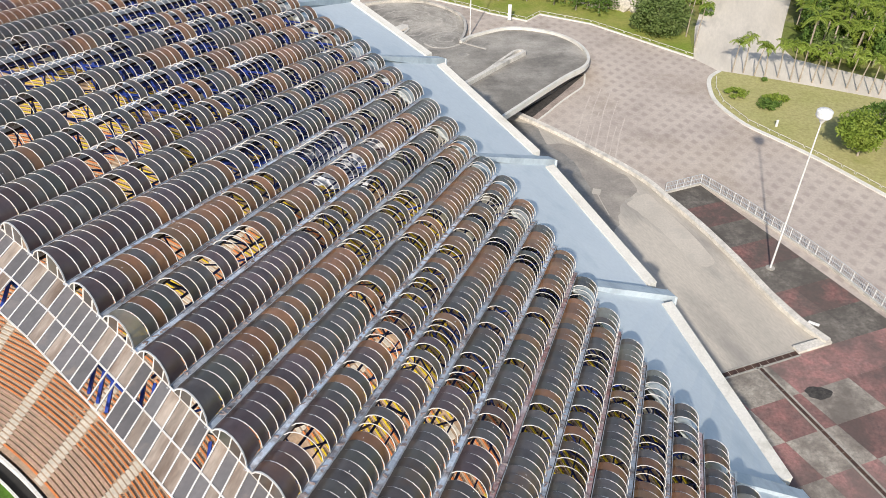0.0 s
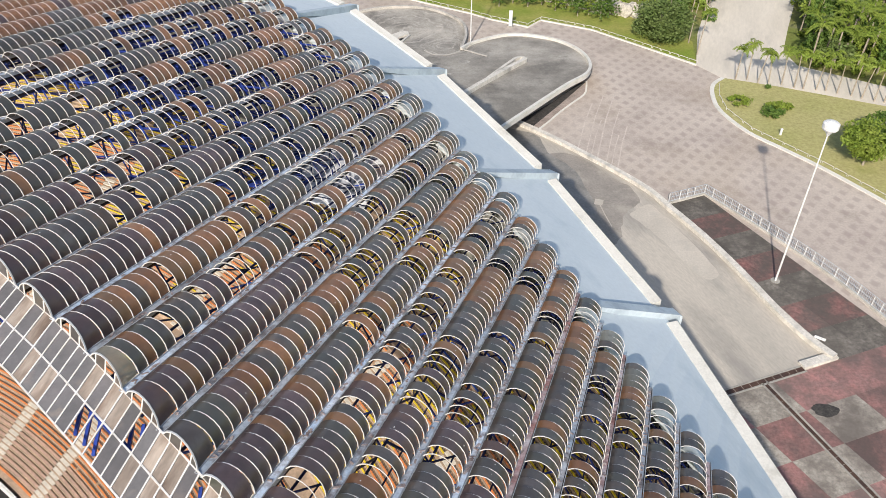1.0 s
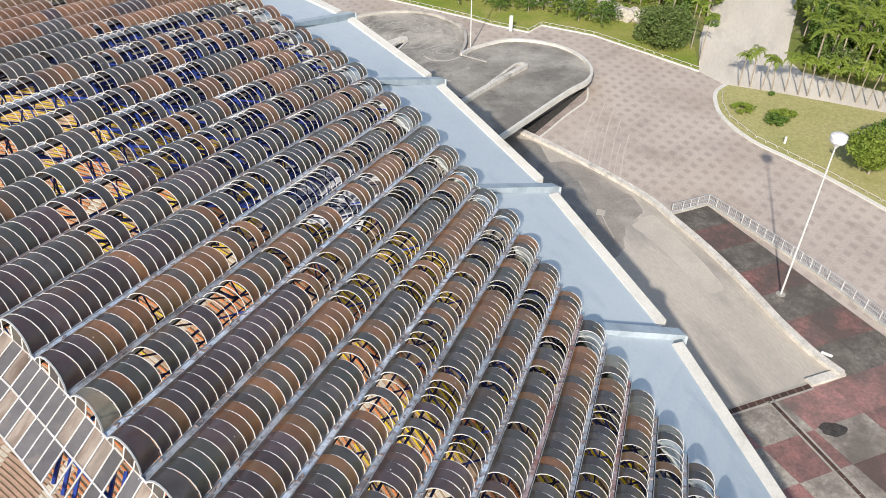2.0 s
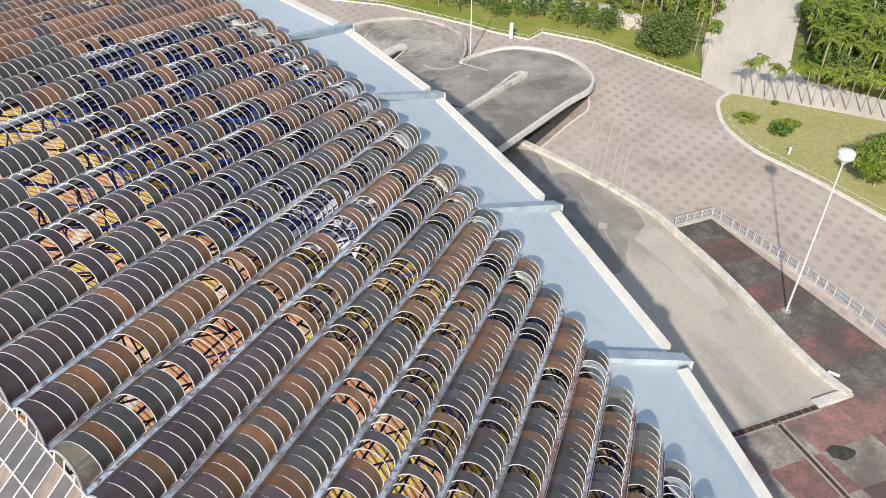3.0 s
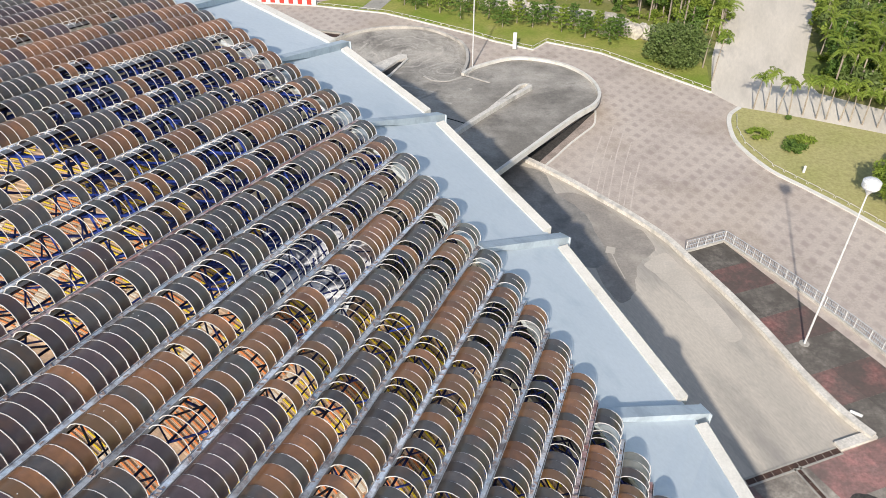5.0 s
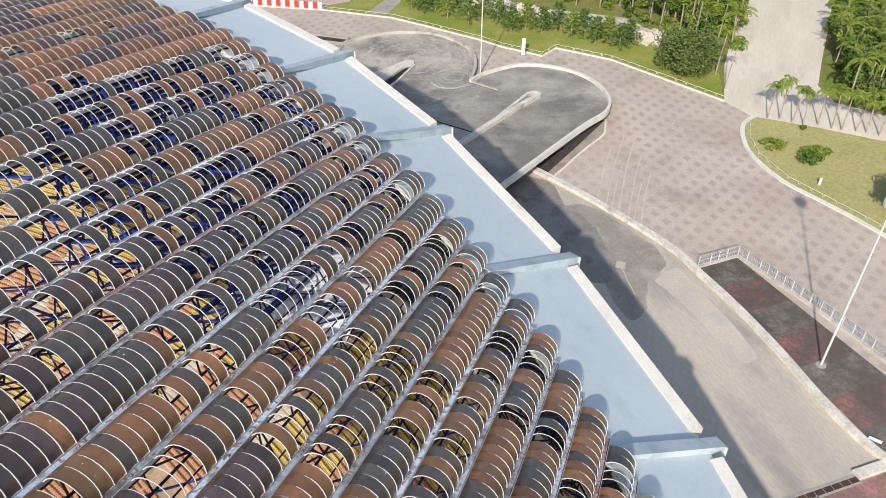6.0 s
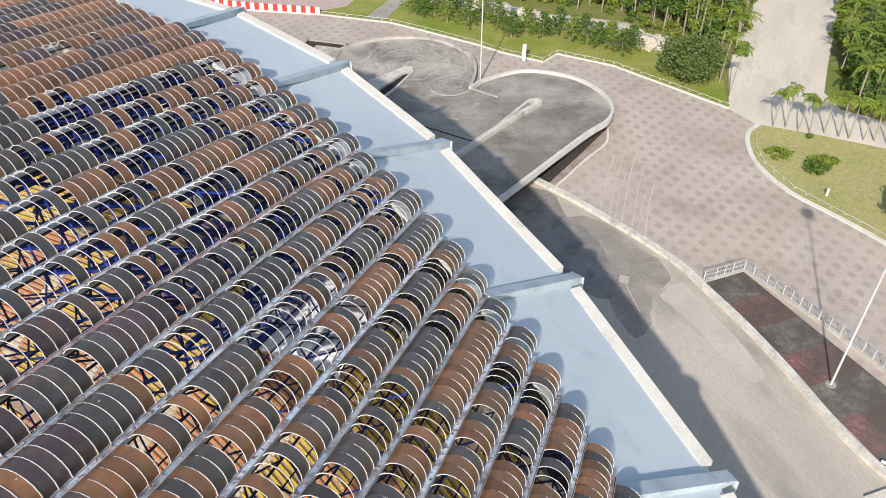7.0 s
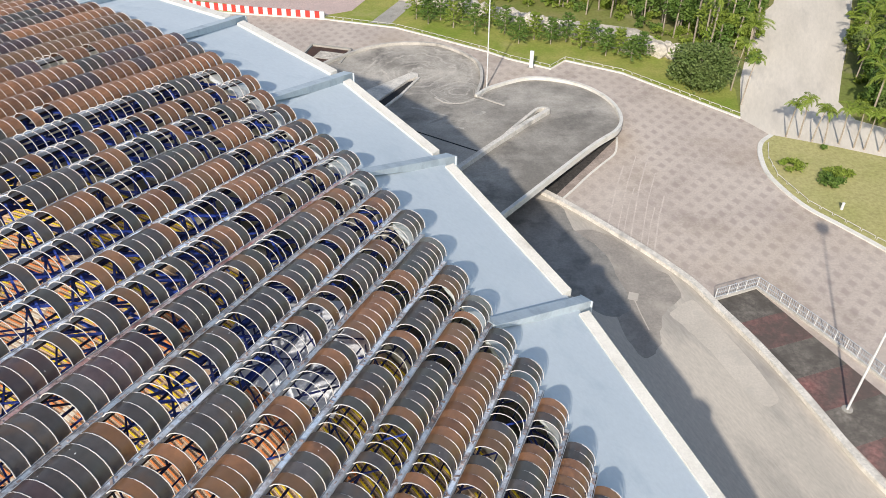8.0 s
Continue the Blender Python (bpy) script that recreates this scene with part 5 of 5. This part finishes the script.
# low white rails along kerbs
def kerb_rail(line, label):
    thing = tagged(empty("kerb_rail"), label, "railing", "low kerb rails")
    for p, q in zip(line, line[1:]):
        d = Vector((q[0] - p[0], q[1] - p[1], 0))
        n = max(1, int(d.length / 1.8))
        for j in range(n):
            a = Vector((*p, 0.14)) + d * (j / n)
            b = Vector((*p, 0.14)) + d * ((j + 0.88) / n)
            bar("rail", a + Vector((0, 0, 0.38)), b + Vector((0, 0, 0.38)), 0.06, M_CREAM, thing)
            bar("post", a, a + Vector((0, 0, 0.38)), 0.06, M_CREAM, thing)
            bar("post", b, b + Vector((0, 0, 0.38)), 0.06, M_CREAM, thing)


def shifted(line, off):
    out = []
    for i, p in enumerate(line):
        a, b = line[max(i - 1, 0)], line[min(i + 1, len(line) - 1)]
        t = Vector((b[0] - a[0], b[1] - a[1])).normalized()
        out.append((p[0] - t.y * off, p[1] + t.x * off))
    return out


kerb_rail(shifted(FAR_KERB[3:], 0.7), "low pale rail along the grass verge")
kerb_rail(shifted(LAWN_EDGE[1:], 1.0), "low pale rail along the lawn kerb")

# red and white barrier
bl = [Vector(p) for p in ((-64, 180.3, 0), (-54.2, 174.9, 0), (-41.8, 172.2, 0), (-27, 169.9, 0))]
c = 0
for p, q in zip(bl, bl[1:]):
    n = int((q - p).length / 0.95)
    for i in range(n):
        a, b = p + (q - p) * (i / n), p + (q - p) * ((i + 0.97) / n)
        s = Vector((-(b - a).y, (b - a).x, 0)).normalized()
        v, f = [], []
        for e in (a, b):
            for sd, z in ((-0.3, 0), (0.3, 0), (0.22, 0.5), (0.12, 1.5), (-0.12, 1.5), (-0.22, 0.5)):
                v.append(e + s * sd + Vector((0, 0, z)) - a)
        f = [tuple(range(6)), tuple(range(11, 5, -1))] + [(j, 6 + j, 6 + (j + 1) % 6, (j + 1) % 6) for j in range(6)]
        o = put("barrier_block", mesh("barrier_block", v, f, M_RED if c % 2 else M_WHITE))
        o.location = a
        tagged(o, "%s plastic road barrier block in a row" % ("red" if c % 2 else "white"), "barrier", "road barrier blocks")
        c += 1

# sunken stair opening beside the ramps
pit = tagged(empty("stair_pit", (-23.5, 153.5, 0)), "open stair pit with concrete rim in the plaza", "stairwell")
for a, b in (((-4, 3.6), (3.6, 1.6)), ((3.6, 1.6), (2.2, -4.5)), ((-4, 3.6), (-5.5, -2.5))):
    bar("rim", (*a, 0.2), (*b, 0.2), 0.4, M_CONC, pit, 0.4)
# no pit is dug: a flat dark brown plate paints its depth
put("void", slab("pit_void", [(-5.3, -2.5), (2.0, -4.3), (3.4, 1.5), (-3.9, 3.4)], 0.01, 0.03, M_RECESS).data, pit)
bpy.data.objects.remove(bpy.data.objects["pit_void"])
v, f = [], []
box_into(v, f, (-0.3, -0.8, 0.06), (2.3, -0.6, 0), (0.5, 1.4, 0), (0, 0, 0.05))
put("landing", mesh("landing", v, f, M_STONE), pit)


# ---- plants ----
def leaf_into(v, f, c, size, rnd):
    a = Vector((rnd.gauss(0, 1), rnd.gauss(0, 1), rnd.gauss(0, 0.6))).normalized()
    b = a.cross(Vector((rnd.gauss(0, 1), rnd.gauss(0, 1), rnd.gauss(0, 1)))).normalized()
    i = len(v)
    v += [c - a * size, c + b * size * 0.45, c + a * size, c - b * size * 0.45]
    f.append((i, i + 1, i + 2, i + 3))


def crown_into(v, f, c, rx, rz, n, size, rnd, clumps=9):
    """Leaves gathered in uneven clumps."""
    cl = []
    for _ in range(clumps):
        d = Vector((rnd.gauss(0, 1), rnd.gauss(0, 1), rnd.gauss(0.15, 0.8))).normalized()
        s = rnd.uniform(0.45, 0.85)
        cl.append((c + Vector((d.x * rx * s, d.y * rx * s, d.z * rz * s)), rnd.uniform(0.25, 0.48)))
    for _ in range(n):
        q, s = rnd.choice(cl)
        d = Vector((rnd.gauss(0, 1), rnd.gauss(0, 1), rnd.gauss(0, 1))).normalized() * (rnd.random() ** 0.4)
        leaf_into(v, f, q + Vector((d.x * rx * s, d.y * rx * s, d.z * rz * s)), size * rnd.uniform(0.6, 1.3), rnd)


def tree(x, y, h, r, material, label, seed, trunk=0.3, leaves=900, size=0.35, clumps=11, z=0.14, name="tree"):
    rnd = random.Random(seed)
    thing = tagged(empty(name, (x, y, z)), label, "shrub" if name == "shrub" else "tree", "plants of the grounds")
    if h > 2:
        tube("trunk", [(0, 0, -0.1), (rnd.uniform(-.1, .1), rnd.uniform(-.1, .1), h * trunk), (rnd.uniform(-.3, .3), rnd.uniform(-.3, .3), h * 0.75)], [h * 0.03, h * 0.022, h * 0.008], M_BARK, thing, 7)
        for i in range(5):
            a = rnd.uniform(0, 6.28)
            s = rnd.uniform(trunk, 0.6) * h
            tube("limb", [(0, 0, s), (math.cos(a) * r * 0.35, math.sin(a) * r * 0.35, s + h * 0.14), (math.cos(a) * r * 0.75, math.sin(a) * r * 0.75, s + h * 0.2)], [h * 0.014, h * 0.009, h * 0.003], M_BARK, thing, 5)
    v, f = [], []
    lo = h * trunk if h > 2 else 0.0
    crown_into(v, f, Vector((0, 0, (h + lo) / 2)), r, (h - lo) / 2, leaves, size, rnd, clumps)
    put("crown", mesh("crown", v, f, material), thing)


def layered_tree(x, y, h, r, material, label, seed):
    """A young tree whose branches stand in flat tiers."""
    rnd = random.Random(seed)
    thing = tagged(empty("tree", (x, y, 0.14)), label, "tree", "plants of the grounds")
    tube("trunk", [(0, 0, -0.1), (rnd.uniform(-.1, .1), rnd.uniform(-.1, .1), h * 0.5), (0, 0, h * 0.97)], [h * 0.022, h * 0.014, h * 0.005], M_BARK, thing, 6)
    v, f = [], []
    for lev in range(6):
        t = lev / 5
        z, rr = h * (0.27 + 0.68 * t), r * (1.0 - 0.72 * t) * rnd.uniform(0.85, 1.1)
        arms = rnd.randint(5, 7)
        off = rnd.random() * 6.3
        for a in range(arms):
            ang = off + 6.283 * a / arms + rnd.uniform(-.25, .25)
            reach = rr * rnd.uniform(0.7, 1.15)
            for _ in range(34):
                s = rnd.random() ** 0.6
                c = Vector((math.cos(ang) * reach * s, math.sin(ang) * reach * s, z + 0.25 * s + rnd.uniform(-0.12, 0.12)))
                c += Vector((rnd.gauss(0, 0.16), rnd.gauss(0, 0.16), 0))
                leaf_into(v, f, c, rnd.uniform(0.14, 0.28), rnd)
    put("crown", mesh("crown", v, f, material), thing)


FROND = None


def frond_mesh(length=1.7):
    v, f = [], []
    n = 9
    spine = [Vector((0, length * t / n, 0.75 * math.sin(2.4 * t / n) - 0.9 * (t / n) ** 2)) for t in range(n + 1)]
    for i in range(n):
        bar_into(v, f, spine[i], spine[i + 1], 0.07)
    for i in range(1, n + 1):
        w = 0.55 * math.sin(math.pi * (0.15 + 0.8 * i / n))
        for s in (-1, 1):
            for o in (0.0, 0.5):
                p = spine[i - 1].lerp(spine[i], o)
                k = len(v)
                v += [p, p + Vector((s * w * 0.5, 0.2, 0.03)), p + Vector((s * w, 0.36, -0.28)), p + Vector((s * w * 0.45, 0.32, -0.02))]
                f.append((k, k + 1, k + 2, k + 3))
    return v, f


def palm(x, y, h, seed, z=0.14):
    global FROND
    rnd = random.Random(seed)
    if FROND is None:
        FROND = mesh("frond", *frond_mesh(), M_LEAF2)
    thing = tagged(empty("palm_tree", (x, y, z)), "slender young palm tree with drooping green fronds", "palm tree", "palm trees")
    lean = Vector((rnd.uniform(-0.6, 0.6), rnd.uniform(-0.6, 0.6), 0))
    pts = [Vector((0, 0, -0.1)), lean * 0.3 + Vector((0, 0, h * 0.5)), lean + Vector((0, 0, h))]
    tube("trunk", pts, [0.13, 0.1, 0.07], M_BARK, thing, 7)
    n = rnd.randint(9, 12)
    for i in range(n):
        m = Matrix.Translation(pts[-1]) @ Matrix.Rotation(6.283 * i / n + rnd.uniform(-.2, .2), 4, "Z") @ Matrix.Rotation(rnd.uniform(-0.55, 0.6), 4, "X") @ Matrix.Scale(rnd.uniform(0.75, 1.05), 4)
        put("frond", FROND, thing, m)


# palms along the lawn's far edge
for i in range(20):
    t = i / 19
    palm(51.2 + 33 * t + random.uniform(-.4, .4), 125.2 - 8.5 * t - 5 * t * t + random.uniform(-.5, .5), random.uniform(5.0, 6.4), 300 + i)
palm(47.0, 135.6, 8.0, 330)
palm(46.6, 140.5, 8.5, 331)
# bushes on the lawn
tree(48.9, 116.0, 1.4, 1.9, M_LEAF2, "low green shrub on the lawn", 1, leaves=800, size=0.25, clumps=14, name="shrub")
tree(53.0, 112.6, 1.5, 2.0, M_LEAF, "spreading green shrub on the lawn", 2, leaves=900, size=0.25, clumps=16, name="shrub")
tree(54.9, 114.2, 1.5, 2.1, M_LEAF2, "spreading green shrub on the lawn", 3, leaves=900, size=0.25, clumps=16, name="shrub")
tree(55.7, 121.5, 0.9, 0.8, M_LEAF, "small green shrub on the lawn", 4, leaves=200, size=0.22, name="shrub")
# large trees at the lawn's edge
tree(61.5, 97.5, 6.5, 4.4, M_LEAF2, "dense rounded bright green tree on the lawn", 5, leaves=5200, size=0.3, clumps=26, trunk=0.12)
tree(66.5, 103.0, 6.0, 4.0, M_LEAF, "dark green tree beside the lawn tree", 6, leaves=3200, size=0.3, clumps=18, trunk=0.15)
tree(69.0, 91.5, 6.0, 4.0, M_LEAF, "green tree on the lawn", 7, leaves=3000, size=0.3, clumps=18, trunk=0.15)
# big dark round tree by the avenue
tree(41.2, 142.0, 7.5, 5.6, M_LEAF3, "large dark green spreading tree by the avenue", 8, leaves=13000, size=0.3, clumps=60, trunk=0.05)
# young trees on the verge
for i, (x, y, h) in enumerate([(-8.5, 170, 6), (-6, 167.5, 5.5), (-3.6, 169.5, 6.2), (-1.0, 165.8, 6), (0.8, 169.5, 6), (3.2, 163.0, 5.8), (6.0, 166, 6), (9.0, 163.0, 5.5), (11.5, 158.6, 5.0), (14.5, 160.5, 5.2),
                               (17.5, 158.5, 5), (20.5, 159.6, 5.6), (23.0, 156.5, 5.2), (25.3, 157.6, 5), (27.2, 153.6, 5.0), (29.6, 154.4, 4.8), (31.5, 151.6, 4.6), (33.3, 152.8, 4.8)]):
    layered_tree(x, y, h, 2.8, M_LEAF if i % 3 else M_LEAF2, "young green tree with tiered branches on the verge", 20 + i)


# rocks along the bank behind the young trees
def rock_bank():
    rnd = random.Random(61)
    v, f = [], []
    line = smooth_line([(-12, 181), (0, 175.5), (7.8, 171.5), (16.5, 166.0), (21.8, 163.6), (29.7, 158.8), (34.2, 155.5), (40.5, 153.8)], 6)
    for p, q in zip(line, line[1:]):
        for _ in range(9):
            t, s = rnd.random(), rnd.uniform(0.6, 1.5)
            c = Vector((p[0] + (q[0] - p[0]) * t + rnd.uniform(-1, 1), p[1] + (q[1] - p[1]) * t + rnd.uniform(-0.9, 0.9), rnd.uniform(0.3, 1.5)))
            i = len(v)
            ring = 7
            for z, r in ((-0.9, 0.8), (-0.1, 1.0), (0.5, 0.8), (0.8, 0.35)):
                for a in range(ring):
                    h = 2 * math.pi * a / ring
                    rr = s * r * rnd.uniform(0.75, 1.15)
                    v.append(c + Vector((math.cos(h) * rr, math.sin(h) * rr, z * s + rnd.uniform(-0.1, 0.1))))
            for z in range(3):
                for a in range(ring):
                    f.append((i + z * ring + a, i + z * ring + (a + 1) % ring, i + (z + 1) * ring + (a + 1) % ring, i + (z + 1) * ring + a))
            f.append(tuple(i + 3 * ring + a for a in range(ring)))
    tagged(put("rock_bank", mesh("rock_bank", v, f, M_STONE)), "bank of pale rough boulders behind young trees", "rocks", kind="stuff")


rock_bank()


def woods(name, spots, label, seed, trees_of=(6, 11)):
    """Dense planting that nobody could count: trunks, leaves and fronds in one thing."""
    rnd = random.Random(seed)
    thing = tagged(empty(name), label, "woodland", kind="stuff")
    tv, tf = [], []
    leaves = [([], []), ([], []), ([], [])]
    fv, ff = frond_mesh(3.2)
    pv, pf = [], []
    for x, y in spots:
        h = rnd.uniform(*trees_of)
        bar_into(tv, tf, (x, y, 0), (x + rnd.uniform(-.4, .4), y + rnd.uniform(-.4, .4), h * 0.9), 0.22)
        if rnd.random() < 0.35:
            for i in range(9):
                m = Matrix.Translation((x, y, h)) @ Matrix.Rotation(6.283 * i / 9 + rnd.random(), 4, "Z") @ Matrix.Rotation(rnd.uniform(-0.5, 0.6), 4, "X")
                o = len(pv)
                pv += [m @ Vector(p) for p in fv]
                pf += [tuple(o + q for q in t) for t in ff]
        else:
            r = rnd.uniform(1.6, 3.2)
            crown_into(*leaves[rnd.choice((0, 0, 1, 2))], Vector((x, y, h * 0.58)), r, h * 0.45, 420, 0.42, rnd, 9)
        # undergrowth
        crown_into(*leaves[rnd.choice((0, 1, 1))], Vector((x + rnd.uniform(-2, 2), y + rnd.uniform(-2, 2), 0.9)), rnd.uniform(1.0, 2.2), 1.2, 150, 0.36, rnd, 6)
    put("trunks", mesh("trunks", tv, tf, M_BARK), thing)
    put("fronds", mesh("fronds", pv, pf, M_LEAF2), thing)
    for (v, f), m in zip(leaves, (M_LEAF, M_LEAF2, M_LEAF3)):
        if v:
            put("leaves", mesh("leaves", v, f, m), thing)


rnd = random.Random(9)
spots = []
for _ in range(1300):
    x, y = rnd.uniform(-25, 64), rnd.uniform(150, 235)
    edge = 177 - 0.37 * (x - 7) if x < 34 else 165 - 1.35 * (x - 34)
    right = 50 + (y - 142) * 0.5 if y < 172 else 62 + (y - 172) * 0.32
    if y > edge + 2.5 and x < right - 2.5 and not (-15 < x < 2 and abs(x - (-15 + (y - 167) * 0.38)) < 4.5) and x > -12 + (y - 167) * 0.3:
        spots.append((x, y))
woods("woodland", spots[:430], "dense mixed woodland with palms behind the plaza", 41)
spots = []
for _ in range(1500):
    x, y = rnd.uniform(64, 120), rnd.uniform(112, 235)
    if x > float(np.interp(y, (110, 123.5, 131, 137, 147.7, 165, 184, 215, 235), (103, 77, 66, 65.3, 69.9, 77.8, 85.8, 99.8, 109))) and x < 95 + (y - 137) * 0.4:
        spots.append((x, y))
woods("woodland", spots[:420], "dense green trees and palms beside the avenue", 42, (5, 9))

# rubbish washed into the gutters
v, f = [], []
rnd = random.Random(15)
for k in range(-4, 22):
    for _ in range(70):
        p = on_roof(k, rnd.uniform(u_in(k) + 0.3, u_out(k) - 0.3), 0.035) + AC * rnd.uniform(-0.13, 0.03)
        h = rnd.uniform(0, 3.14)
        d, e = Vector((math.cos(h), math.sin(h), -0.2)), Vector((-math.sin(h), math.cos(h), -0.1))
        box_into(v, f, p, d * rnd.uniform(0.04, 0.2), e * rnd.uniform(0.02, 0.07), (0, 0, rnd.uniform(0.01, 0.03)))
tagged(put("roof_debris", mesh("roof_debris", v, f, M_DEBRIS)), "leaves and broken bits washed into the gutters", "debris", kind="stuff")

# pale droppings and grit on the panels
v, f = [], []
rnd = random.Random(31)
ring_ = arc_pts()
for k in range(-3, 21):
    for _ in range(14):
        c, x, y, z, w, ln, lean = vault_frame(k, rnd.uniform(u_in(k) + 1, u_out(k) - 1), 0.7)
        i = rnd.randint(1, ARC - 2)
        (x0, z0), (x1, z1) = ring_[i], ring_[i + 1]
        t = (x * (x1 - x0) + z * (z1 - z0)).normalized()
        p = c + x * w * (x0 + x1) / 2 + z * (0.075 + w * (z0 + z1) / 2)
        r = rnd.uniform(0.01, 0.03)
        box_into(v, f, p, t * r, y * r * rnd.uniform(0.6, 2.0), t.cross(y) * 0.004)
tagged(put("roof_droppings", mesh("roof_droppings", v, f, M_WHITE)), "small pale droppings and grit on the roof sheets", "debris", kind="stuff")

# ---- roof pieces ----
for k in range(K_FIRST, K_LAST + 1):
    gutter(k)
    lip(k) if -8 <= k <= 14 else None
    if -8 <= k <= 22:
        truss(k)
for k in range(K_FIRST, K_NEAR):
    far_vault(k)
for k in range(K_NEAR, K_LAST + 1):
    vault(k)
